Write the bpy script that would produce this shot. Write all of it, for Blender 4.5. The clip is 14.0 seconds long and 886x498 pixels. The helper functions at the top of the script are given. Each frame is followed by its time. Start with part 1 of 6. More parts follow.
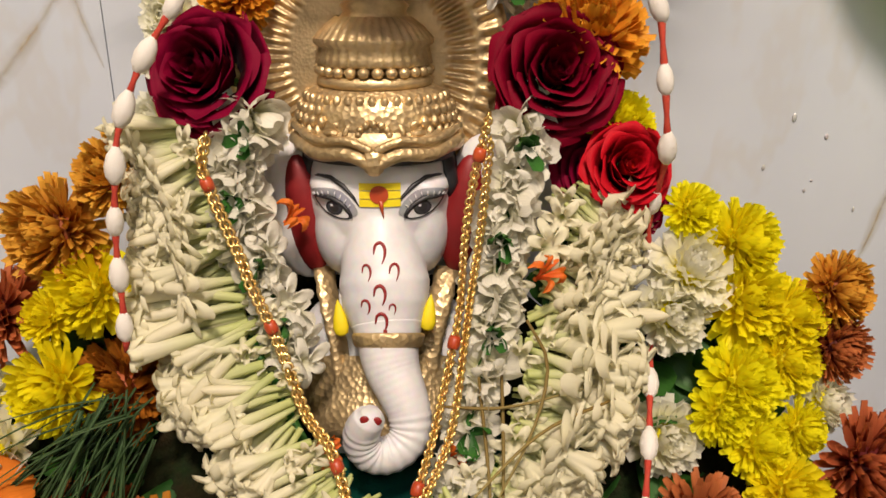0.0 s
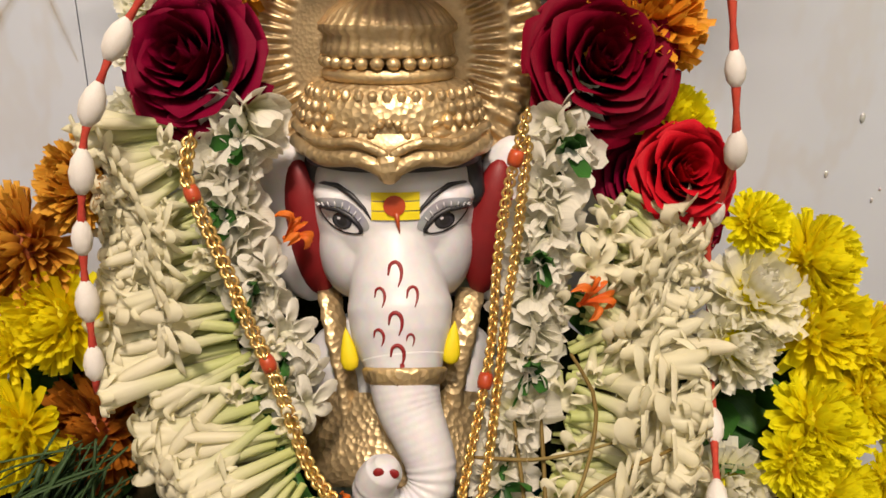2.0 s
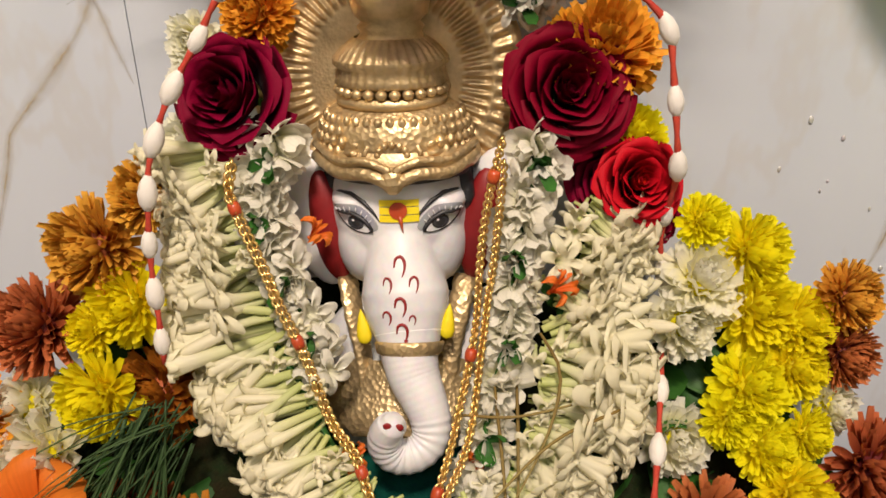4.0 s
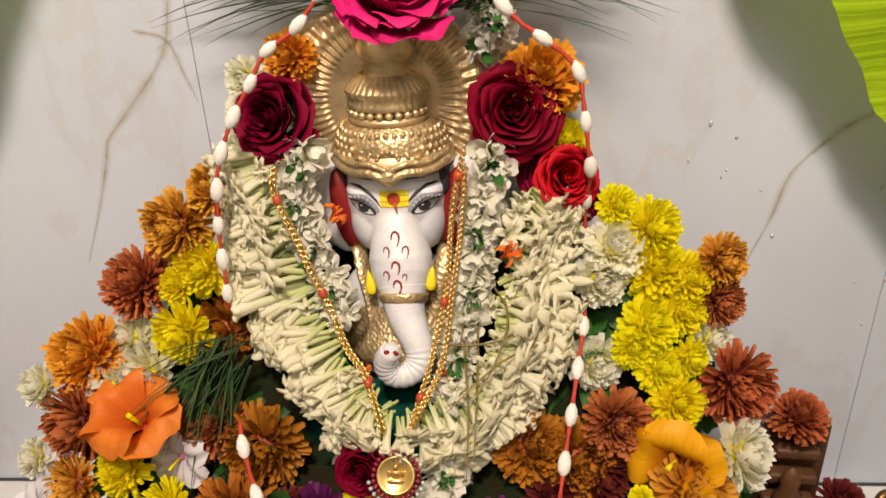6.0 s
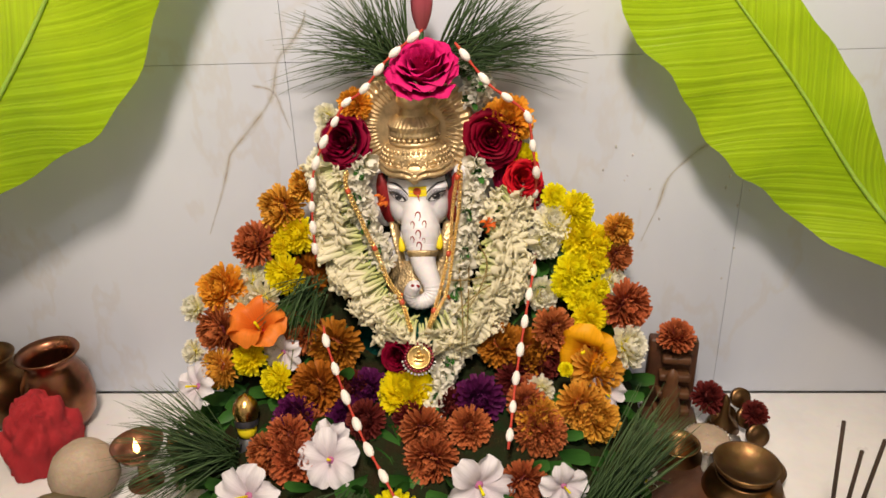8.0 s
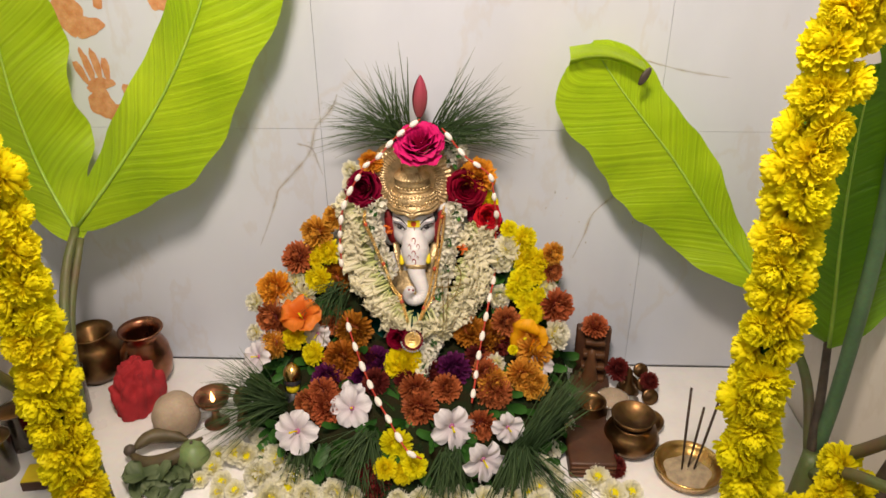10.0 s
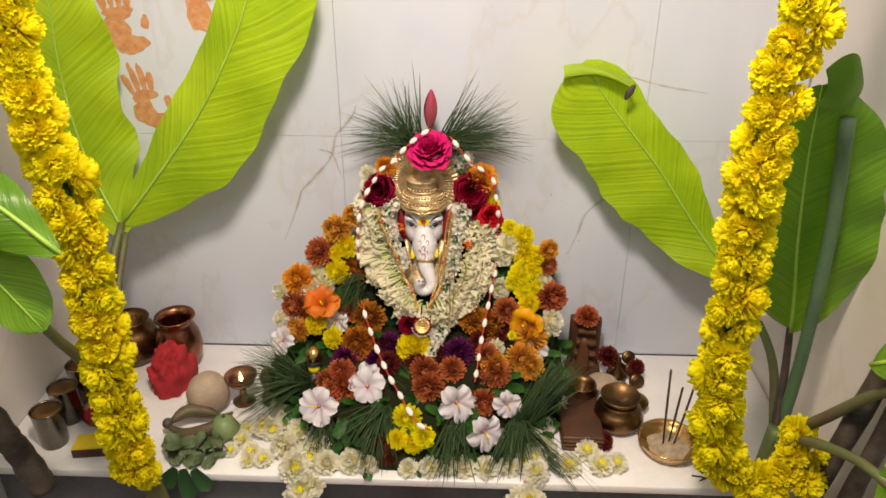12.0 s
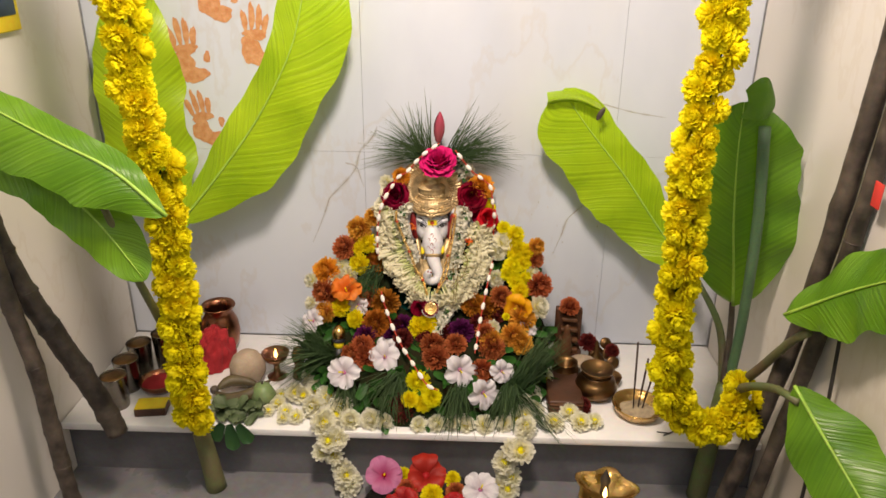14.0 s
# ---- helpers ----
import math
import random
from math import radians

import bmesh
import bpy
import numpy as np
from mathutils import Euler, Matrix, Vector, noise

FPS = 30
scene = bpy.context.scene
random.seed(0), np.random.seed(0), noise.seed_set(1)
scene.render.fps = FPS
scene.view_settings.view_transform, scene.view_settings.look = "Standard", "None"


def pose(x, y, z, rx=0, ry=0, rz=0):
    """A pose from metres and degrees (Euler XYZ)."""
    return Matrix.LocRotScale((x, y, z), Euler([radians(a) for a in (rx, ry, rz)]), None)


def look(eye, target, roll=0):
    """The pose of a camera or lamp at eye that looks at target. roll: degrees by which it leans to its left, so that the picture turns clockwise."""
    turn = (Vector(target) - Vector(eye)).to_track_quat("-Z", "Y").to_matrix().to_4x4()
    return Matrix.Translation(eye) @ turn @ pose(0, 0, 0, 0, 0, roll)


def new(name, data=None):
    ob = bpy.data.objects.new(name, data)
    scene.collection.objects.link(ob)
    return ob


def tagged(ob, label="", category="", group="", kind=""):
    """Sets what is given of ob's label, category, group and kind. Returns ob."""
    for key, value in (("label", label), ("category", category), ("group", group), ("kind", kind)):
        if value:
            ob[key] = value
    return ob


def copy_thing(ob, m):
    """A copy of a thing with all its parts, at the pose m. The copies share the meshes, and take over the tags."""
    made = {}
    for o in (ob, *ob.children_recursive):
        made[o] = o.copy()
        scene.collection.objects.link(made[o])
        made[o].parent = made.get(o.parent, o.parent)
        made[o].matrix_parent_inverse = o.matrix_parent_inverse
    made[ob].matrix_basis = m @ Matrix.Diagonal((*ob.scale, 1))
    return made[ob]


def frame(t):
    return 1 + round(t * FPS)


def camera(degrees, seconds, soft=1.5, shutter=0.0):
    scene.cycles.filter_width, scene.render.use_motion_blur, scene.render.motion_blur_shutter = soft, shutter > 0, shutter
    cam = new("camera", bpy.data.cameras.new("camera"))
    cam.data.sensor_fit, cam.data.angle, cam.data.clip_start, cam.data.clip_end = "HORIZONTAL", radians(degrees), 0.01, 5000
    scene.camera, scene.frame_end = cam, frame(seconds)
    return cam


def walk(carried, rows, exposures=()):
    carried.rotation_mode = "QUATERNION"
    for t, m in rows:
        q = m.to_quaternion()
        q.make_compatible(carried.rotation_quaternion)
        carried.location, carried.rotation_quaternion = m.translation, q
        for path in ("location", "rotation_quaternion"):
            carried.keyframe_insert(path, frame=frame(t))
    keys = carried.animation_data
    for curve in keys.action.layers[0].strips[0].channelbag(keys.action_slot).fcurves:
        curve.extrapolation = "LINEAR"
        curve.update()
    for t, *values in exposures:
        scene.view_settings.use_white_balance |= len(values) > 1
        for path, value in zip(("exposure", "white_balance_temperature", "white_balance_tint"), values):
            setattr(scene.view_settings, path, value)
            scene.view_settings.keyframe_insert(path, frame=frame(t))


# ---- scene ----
cam = camera(62.0, 14.0, soft=1.6)
PATH = [
    (0, (0.055, -0.562, 0.887), (0.087, 1.323, 0.219), 0.3),
    (0.5, (0.045, -0.517, 0.87), (0.095, 1.38, 0.237), 0.4),
    (1, (0.04, -0.492, 0.865), (0.09, 1.408, 0.241), 0.4),
    (1.5, (0.039, -0.492, 0.866), (0.082, 1.406, 0.236), 0.3),
    (2, (0.04, -0.493, 0.867), (0.077, 1.403, 0.232), 0.2),
    (2.5, (0.042, -0.494, 0.864), (0.07, 1.396, 0.212), 0.1),
    (4.8, (0.075, -0.595, 0.957), (0.004, 1.22, 0.121), -1.6),
    (5, (0.077, -0.596, 0.956), (0.006, 1.216, 0.113), -1.6),
    (5.5, (0.087, -0.642, 0.969), (0.004, 1.167, 0.12), -1.8),
    (6, (0.112, -0.739, 1.022), (-0.015, 1.054, 0.145), -2.6),
    (6.5, (0.118, -0.745, 1.015), (-0.002, 1.049, 0.139), -2.5),
    (7, (0.121, -0.93, 1.08), (0.002, 0.876, 0.228), -2.4),
    (7.5, (0.12, -0.935, 1.08), (0.003, 0.868, 0.223), -2.4),
    (7.7, (0.12, -1.016, 1.105), (0.007, 0.795, 0.262), -2.3),
    (9.8, (0.123, -1.523, 1.459), (0.065, 0.242, 0.519), -0.1),
    (10, (0.136, -1.558, 1.482), (0.076, 0.205, 0.539), -0.2),
    (10.5, (0.149, -1.645, 1.554), (0.088, 0.106, 0.59), -0.3),
    (11, (0.146, -1.643, 1.549), (0.089, 0.107, 0.581), -0.2),
    (11.5, (0.154, -1.681, 1.549), (0.092, 0.076, 0.595), -0.1),
    (12, (0.132, -1.735, 1.546), (0.064, 0.036, 0.619), 0.1),
    (12.5, (0.128, -1.851, 1.541), (0.048, -0.058, 0.659), 0.3),
    (13, (0.113, -1.962, 1.535), (0.026, -0.147, 0.701), 0.3),
    (13.5, (0.108, -2.04, 1.548), (0.027, -0.211, 0.743), 0.5),
    (14, (0.118, -2.131, 1.551), (0.06, -0.294, 0.762), 0.6),
]
walk(cam, [(t, look(eye, target, roll)) for t, eye, target, roll in PATH],
     exposures=[(0.0, 0.0), (2.7, 0.0), (5.0, 0.05), (7.0, 0.12), (7.7, 0.12), (9.8, -0.05), (14.0, 0.0)])

# ---- light ----
world = bpy.data.worlds.new("world")
scene.world = world
world.use_nodes = True
bg = world.node_tree.nodes["Background"]
bg.inputs["Color"].default_value = (0.75, 0.85, 1.0, 1)
bg.inputs["Strength"].default_value = 0.15


def area_lamp(name, eye, target, size, watts, colour):
    data = bpy.data.lights.new(name, "AREA")
    data.shape, data.size, data.energy, data.color = "DISK", size, watts, colour
    ob = new(name, data)
    ob.matrix_basis = look(eye, target)
    return ob


area_lamp("niche_downlight", (0.05, -1.25, 2.30), (0.06, -0.10, 0.80), 0.26, 34, (1.0, 0.815, 0.665)).data.spread = radians(160)
area_lamp("room_light", (0.1, -2.3, 2.5), (0.1, -1.7, 0.0), 0.7, 12, (0.98, 0.95, 0.96))


# ---- materials ----
def nodes_of(name):
    m = bpy.data.materials.new(name)
    m.use_nodes = True
    t = m.node_tree
    return m, t, t.nodes["Principled BSDF"], t.nodes["Material Output"]


def link(t, a, b):
    t.links.new(a, b)


def mixer(t, kind, fac, a, b):
    n = t.nodes.new("ShaderNodeMix")
    n.data_type, n.blend_type = "RGBA", kind
    for sock, val in ((n.inputs[0], fac), (n.inputs[6], a), (n.inputs[7], b)):
        if isinstance(val, bpy.types.NodeSocket):
            link(t, val, sock)
        elif isinstance(val, (int, float)):
            sock.default_value = val
        else:
            sock.default_value = (*val, 1)
    return n.outputs[2]


def noise_tex(t, scale, detail=4.0, rough=0.55, stretch=None, space="Object"):
    co = t.nodes.new("ShaderNodeTexCoord")
    n = t.nodes.new("ShaderNodeTexNoise")
    n.inputs["Scale"].default_value, n.inputs["Detail"].default_value, n.inputs["Roughness"].default_value = scale, detail, rough
    src = co.outputs[space]
    if stretch:
        mp = t.nodes.new("ShaderNodeMapping")
        mp.inputs["Scale"].default_value = stretch
        link(t, src, mp.inputs["Vector"])
        src = mp.outputs["Vector"]
    link(t, src, n.inputs["Vector"])
    return n


def ramp(t, src, stops):
    r = t.nodes.new("ShaderNodeValToRGB")
    e = r.color_ramp.elements
    while len(e) < len(stops):
        e.new(0.5)
    for el, (p, c) in zip(e, stops):
        el.position, el.color = p, (c, c, c, 1) if isinstance(c, (int, float)) else (*c, 1)
    link(t, src, r.inputs["Fac"])
    return r.outputs["Color"]


def bump_into(t, bsdf, height, strength=0.3, distance=0.002):
    b = t.nodes.new("ShaderNodeBump")
    b.inputs["Strength"].default_value, b.inputs["Distance"].default_value = strength, distance
    link(t, height, b.inputs["Height"])
    link(t, b.outputs["Normal"], bsdf.inputs["Normal"])


def surface(name, a, b, rough=0.5, metal=0.0, scale=8.0, fine=60.0, bump=0.2, dist=0.002, coat=0.0, vary=0.0, rough2=None, spec=0.5):
    """Two-tone surface: broad stains between colours a and b, fine grain, bump."""
    m, t, p, out = nodes_of(name)
    n1, n2 = noise_tex(t, scale, 5), noise_tex(t, fine, 3)
    c = mixer(t, "MIX", ramp(t, n1.outputs["Fac"], [(0.35, 0.0), (0.68, 1.0)]), a, b)
    c = mixer(t, "OVERLAY", 0.25, c, n2.outputs["Color"])
    if vary:
        oi = t.nodes.new("ShaderNodeObjectInfo")
        c = mixer(t, "MULTIPLY", vary, c, ramp(t, oi.outputs["Random"], [(0.0, 0.55), (1.0, 1.0)]))
    link(t, c, p.inputs["Base Color"])
    p.inputs["Metallic"].default_value = metal
    p.inputs["Specular IOR Level"].default_value = spec
    p.inputs["Coat Weight"].default_value = coat
    r2 = rough + 0.15 if rough2 is None else rough2
    link(t, ramp(t, n1.outputs["Fac"], [(0.3, rough), (0.75, min(1.0, r2))]), p.inputs["Roughness"])
    bump_into(t, p, n2.outputs["Fac"], bump, dist)
    return m


def petal(name, base, tip, rough=0.55, lucent=0.25, edge=0.55, vary=0.35, streak=14.0, spec=0.25, veil=0.35):
    """Petals: colour from base to tip along v, streaks along the petal, some light through it."""
    m, t, p, out = nodes_of(name)
    uv = t.nodes.new("ShaderNodeUVMap")
    sep = t.nodes.new("ShaderNodeSeparateXYZ")
    link(t, uv.outputs["UV"], sep.inputs[0])
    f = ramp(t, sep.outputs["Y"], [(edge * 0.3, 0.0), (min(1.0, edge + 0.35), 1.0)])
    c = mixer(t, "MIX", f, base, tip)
    mp = t.nodes.new("ShaderNodeMapping")
    mp.inputs["Scale"].default_value = (streak, 1.2, 1)
    link(t, uv.outputs["UV"], mp.inputs["Vector"])
    st = t.nodes.new("ShaderNodeTexNoise")
    st.inputs["Scale"].default_value = 1.5
    link(t, mp.outputs["Vector"], st.inputs["Vector"])
    c = mixer(t, "MULTIPLY", veil, c, ramp(t, st.outputs["Fac"], [(0.3, 0.6), (0.7, 1.0)]))
    geo = t.nodes.new("ShaderNodeNewGeometry")
    c = mixer(t, "MULTIPLY", vary, c, ramp(t, geo.outputs["Random Per Island"], [(0.0, 0.45), (1.0, 1.0)]))
    oi = t.nodes.new("ShaderNodeObjectInfo")
    hs = t.nodes.new("ShaderNodeHueSaturation")
    mr = t.nodes.new("ShaderNodeMapRange")
    mr.inputs["To Min"].default_value, mr.inputs["To Max"].default_value = 0.495, 0.505
    link(t, oi.outputs["Random"], mr.inputs["Value"])
    link(t, mr.outputs["Result"], hs.inputs["Hue"])
    link(t, c, hs.inputs["Color"])
    c = hs.outputs["Color"]
    link(t, c, p.inputs["Base Color"])
    p.inputs["Roughness"].default_value, p.inputs["Specular IOR Level"].default_value = rough, spec
    bump_into(t, p, st.outputs["Fac"], 0.25, 0.001)
    tr = t.nodes.new("ShaderNodeBsdfTranslucent")
    link(t, c, tr.inputs["Color"])
    mx = t.nodes.new("ShaderNodeMixShader")
    mx.inputs[0].default_value = lucent
    link(t, p.outputs[0], mx.inputs[1])
    link(t, tr.outputs[0], mx.inputs[2])
    link(t, mx.outputs[0], out.inputs["Surface"])
    return m


def leaf_mat(name, dark, light, veins=70.0, lucent=0.3, rough=0.30):
    """Banana leaf: pale close side veins running out from the midrib, broad tone changes, waxy."""
    m, t, p, out = nodes_of(name)
    uv = t.nodes.new("ShaderNodeUVMap")
    sep = t.nodes.new("ShaderNodeSeparateXYZ")
    link(t, uv.outputs["UV"], sep.inputs[0])
    ab = t.nodes.new("ShaderNodeMath")
    ab.operation = "ABSOLUTE"
    sb = t.nodes.new("ShaderNodeMath")
    sb.operation = "SUBTRACT"
    sb.inputs[1].default_value = 0.5
    link(t, sep.outputs["X"], sb.inputs[0])
    link(t, sb.outputs[0], ab.inputs[0])
    sk = t.nodes.new("ShaderNodeMath")
    sk.operation = "MULTIPLY_ADD"
    sk.inputs[1].default_value = -0.28
    link(t, ab.outputs[0], sk.inputs[0])
    link(t, sep.outputs["Y"], sk.inputs[2])
    cb = t.nodes.new("ShaderNodeCombineXYZ")
    link(t, sk.outputs[0], cb.inputs[0])
    n = t.nodes.new("ShaderNodeTexNoise")
    n.noise_dimensions = "2D"
    n.inputs["Scale"].default_value, n.inputs["Detail"].default_value = veins, 2.0
    link(t, cb.outputs[0], n.inputs["Vector"])
    broad = noise_tex(t, 6.0, 4)
    c = mixer(t, "MIX", ramp(t, broad.outputs["Fac"], [(0.32, 0.0), (0.7, 1.0)]), dark, light)
    c = mixer(t, "MULTIPLY", 0.36, c, ramp(t, n.outputs["Fac"], [(0.36, 0.5), (0.6, 1.0)]))
    link(t, c, p.inputs["Base Color"])
    p.inputs["Roughness"].default_value = rough
    bump_into(t, p, n.outputs["Fac"], 0.6, 0.004)
    tr = t.nodes.new("ShaderNodeBsdfTranslucent")
    link(t, mixer(t, "MULTIPLY", 1.0, c, (1.0, 1.0, 0.5)), tr.inputs["Color"])
    mx = t.nodes.new("ShaderNodeMixShader")
    mx.inputs[0].default_value = lucent
    link(t, p.outputs[0], mx.inputs[1])
    link(t, tr.outputs[0], mx.inputs[2])
    link(t, mx.outputs[0], out.inputs["Surface"])
    return m


def marble(name, light, grey, warm, rough=0.22):
    """Polished marble-look tile: cloudy greys, warm clouds and thin tan veins."""
    m, t, p, out = nodes_of(name)
    a = noise_tex(t, 1.6, 5, 0.5, (1.0, 1.0, 0.45))
    b = noise_tex(t, 0.9, 3, 0.5, (1.3, 1.0, 0.7))
    v = noise_tex(t, 2.3, 6, 0.6, (1.0, 1.0, 0.5))
    c = mixer(t, "MIX", ramp(t, a.outputs["Fac"], [(0.38, 0.0), (0.66, 1.0)]), light, grey)
    c = mixer(t, "MIX", ramp(t, b.outputs["Fac"], [(0.5, 0.0), (0.72, 0.7)]), c, warm)
    thin = ramp(t, v.outputs["Fac"], [(0.484, 0.0), (0.497, 0.16), (0.503, 0.16), (0.516, 0.0)])
    c = mixer(t, "MIX", thin, c, (0.46, 0.38, 0.27))
    link(t, c, p.inputs["Base Color"])
    p.inputs["Roughness"].default_value = rough
    fine = noise_tex(t, 45, 3)
    bump_into(t, p, fine.outputs["Fac"], 0.03, 0.001)
    return m


def gold_paint(name, colour, rough=0.32, cell=240.0, bump=0.5):
    m, t, p, out = nodes_of(name)
    co = t.nodes.new("ShaderNodeTexCoord")
    vo = t.nodes.new("ShaderNodeTexVoronoi")
    vo.inputs["Scale"].default_value = cell
    link(t, co.outputs["Object"], vo.inputs["Vector"])
    n = noise_tex(t, 40, 4)
    c = mixer(t, "MIX", ramp(t, n.outputs["Fac"], [(0.35, 0.0), (0.65, 1.0)]), tuple(v * 0.55 for v in colour), colour)
    link(t, c, p.inputs["Base Color"])
    p.inputs["Metallic"].default_value = 0.78
    link(t, ramp(t, n.outputs["Fac"], [(0.3, rough + 0.2), (0.7, rough)]), p.inputs["Roughness"])
    bump_into(t, p, vo.outputs["Distance"], bump, 0.003)
    return m


def clear_glow(name, colour, strength):
    m, t, p, out = nodes_of(name)
    p.inputs["Base Color"].default_value = (*colour, 1)
    p.inputs["Emission Color"].default_value = (*colour, 1)
    p.inputs["Emission Strength"].default_value = strength
    return m


WALL = marble("wall_marble", (0.62, 0.665, 0.75), (0.46, 0.505, 0.60), (0.63, 0.61, 0.565), 0.18)
SIDE = marble("side_wall_marble", (0.70, 0.67, 0.63), (0.62, 0.60, 0.57), (0.70, 0.62, 0.50), 0.3)
SLAB = surface("white_slab", (0.86, 0.85, 0.84), (0.74, 0.74, 0.75), 0.25, 0, 5, 60, 0.05)
RISER = surface("grey_riser", (0.16, 0.16, 0.17), (0.10, 0.10, 0.11), 0.4, 0, 6, 90, 0.1)
FLOOR = surface("grey_floor", (0.20, 0.20, 0.21), (0.13, 0.13, 0.14), 0.25, 0, 4, 50, 0.05)
PAINT = surface("ceiling_paint", (0.78, 0.77, 0.75), (0.72, 0.71, 0.69), 0.8, 0, 3, 80, 0.1)
GROUT = surface("grout", (0.58, 0.57, 0.56), (0.48, 0.48, 0.48), 0.9, 0, 12, 200, 0.2)
OCHRE = surface("ochre_paint", (0.50, 0.21, 0.08), (0.62, 0.34, 0.17), 0.8, 0, 60, 220, 0.3)

STATUE_WHITE = surface("statue_white", (0.74, 0.735, 0.75), (0.60, 0.60, 0.64), 0.38, 0, 22, 160, 0.12, 0.001)
GOLD = gold_paint("statue_gold", (0.82, 0.62, 0.34), 0.34, 240.0, 0.35)
GOLDSMOOTH = gold_paint("statue_gold_smooth", (0.82, 0.62, 0.34), 0.34, 420.0, 0.10)
BLACK = surface("black_paint", (0.018, 0.018, 0.022), (0.03, 0.03, 0.035), 0.35)
RED = surface("red_paint", (0.28, 0.008, 0.010), (0.18, 0.006, 0.008), 0.45)
YELLOW_PAINT = surface("yellow_paint", (0.86, 0.72, 0.01), (0.75, 0.58, 0.01), 0.5)
TEAL = surface("teal_cloth", (0.004, 0.06, 0.045), (0.002, 0.03, 0.025), 0.9, 0, 30, 300, 0.4, spec=0.08)
IRIS = surface("dark_iris_paint", (0.06, 0.062, 0.075), (0.04, 0.04, 0.05), 0.35)
GREYSHADE = surface("grey_eye_paint", (0.36, 0.37, 0.41), (0.28, 0.29, 0.34), 0.5)

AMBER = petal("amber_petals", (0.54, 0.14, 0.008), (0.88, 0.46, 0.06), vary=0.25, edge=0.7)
# Darker copy of the amber petals, with the garland's shade in the colour.
SHADEDAMBER = petal("shaded_golden_petals", (0.30, 0.07, 0.005), (0.55, 0.20, 0.02))
ORANGE = petal("orange_petals", (0.74, 0.17, 0.005), (0.92, 0.44, 0.04), vary=0.2, edge=0.7)
RUST = petal("rust_petals", (0.24, 0.028, 0.008), (0.66, 0.20, 0.07), vary=0.3, edge=0.8)
YELLOW = petal("yellow_petals", (0.95, 0.78, 0.004), (0.98, 0.91, 0.015), lucent=0.48, vary=0.06, veil=0.12)
WHITE = petal("white_petals", (0.92, 0.88, 0.45), (0.95, 0.94, 0.82), lucent=0.48, vary=0.06, streak=5.0, veil=0.12)
PURPLE = petal("purple_petals", (0.06, 0.004, 0.045), (0.13, 0.012, 0.10))
MAROON = petal("maroon_petals", (0.10, 0.006, 0.01), (0.20, 0.03, 0.025))
MARIGOLD = petal("marigold_petals", (0.93, 0.73, 0.003), (0.98, 0.90, 0.012), lucent=0.45, vary=0.10, veil=0.15)
# Rose bases are darkened: shade in the recesses, lighter rims, painted along v.
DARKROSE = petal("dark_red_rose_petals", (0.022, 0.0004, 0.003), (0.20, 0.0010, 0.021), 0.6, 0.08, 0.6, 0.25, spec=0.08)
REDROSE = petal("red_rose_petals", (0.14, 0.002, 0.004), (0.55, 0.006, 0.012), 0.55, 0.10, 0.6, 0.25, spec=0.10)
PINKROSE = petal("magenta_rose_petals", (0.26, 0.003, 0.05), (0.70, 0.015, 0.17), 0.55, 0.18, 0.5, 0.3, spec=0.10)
LOTUSPINK = petal("lotus_bud_petals", (0.40, 0.10, 0.12), (0.50, 0.07, 0.14), 0.5, 0.15)
TUBEROSE = petal("tuberose_petals", (0.66, 0.72, 0.28), (0.92, 0.88, 0.66), 0.45, 0.36, 0.06, 0.18, streak=7.0, veil=0.25)
JASMINE = petal("jasmine_petals", (0.78, 0.78, 0.48), (0.93, 0.91, 0.80), 0.45, 0.36, 0.35, 0.14)
HIBWHITE = petal("white_hibiscus_petals", (0.70, 0.62, 0.70), (0.82, 0.80, 0.84), 0.5, 0.25, 0.4, 0.15)
HIBORANGE = petal("orange_hibiscus_petals", (0.75, 0.10, 0.01), (0.85, 0.22, 0.03), 0.5, 0.3, 0.4, 0.15)
HIBYELLOW = petal("golden_hibiscus_petals", (0.55, 0.10, 0.01), (0.88, 0.45, 0.005), 0.5, 0.3, 0.2, 0.15)
HIBPINK = petal("pink_hibiscus_petals", (0.42, 0.05, 0.18), (0.56, 0.19, 0.38), 0.5, 0.25, 0.4, 0.15)
HIBRED = petal("red_hibiscus_petals", (0.26, 0.006, 0.008), (0.44, 0.02, 0.015), 0.5, 0.2, 0.4, 0.2)
GRASS = petal("grass_blades", (0.05, 0.10, 0.035), (0.10, 0.17, 0.065), 0.5, 0.2, 0.5, 0.5)
SPROUT = petal("green_leaflets", (0.02, 0.09, 0.015), (0.05, 0.18, 0.03), 0.45, 0.2, 0.5, 0.4)
# Near-black: the shade in the gaps between flowers is put into this colour.
BED = surface("shaded_leaf_bed", (0.010, 0.022, 0.008), (0.022, 0.016, 0.008), 0.9, 0, 30, 200, 0.6, 0.004, spec=0.05)
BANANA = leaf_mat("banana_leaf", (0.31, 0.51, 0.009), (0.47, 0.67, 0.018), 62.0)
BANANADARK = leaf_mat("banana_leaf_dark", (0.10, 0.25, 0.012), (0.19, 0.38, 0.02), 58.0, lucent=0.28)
RIB = surface("leaf_midrib", (0.34, 0.54, 0.07), (0.26, 0.44, 0.05), 0.4, 0, 20, 160, 0.1)
STALK = surface("banana_stalk", (0.10, 0.15, 0.045), (0.13, 0.09, 0.05), 0.45, 0, 9, 120, 0.2)
ROLLED = surface("rolled_leaf_green", (0.06, 0.12, 0.06), (0.09, 0.17, 0.08), 0.4, 0, 12, 140, 0.2)
CANE = surface("sugarcane_bark", (0.020, 0.015, 0.012), (0.105, 0.082, 0.062), 0.5, 0, 20, 120, 0.5)
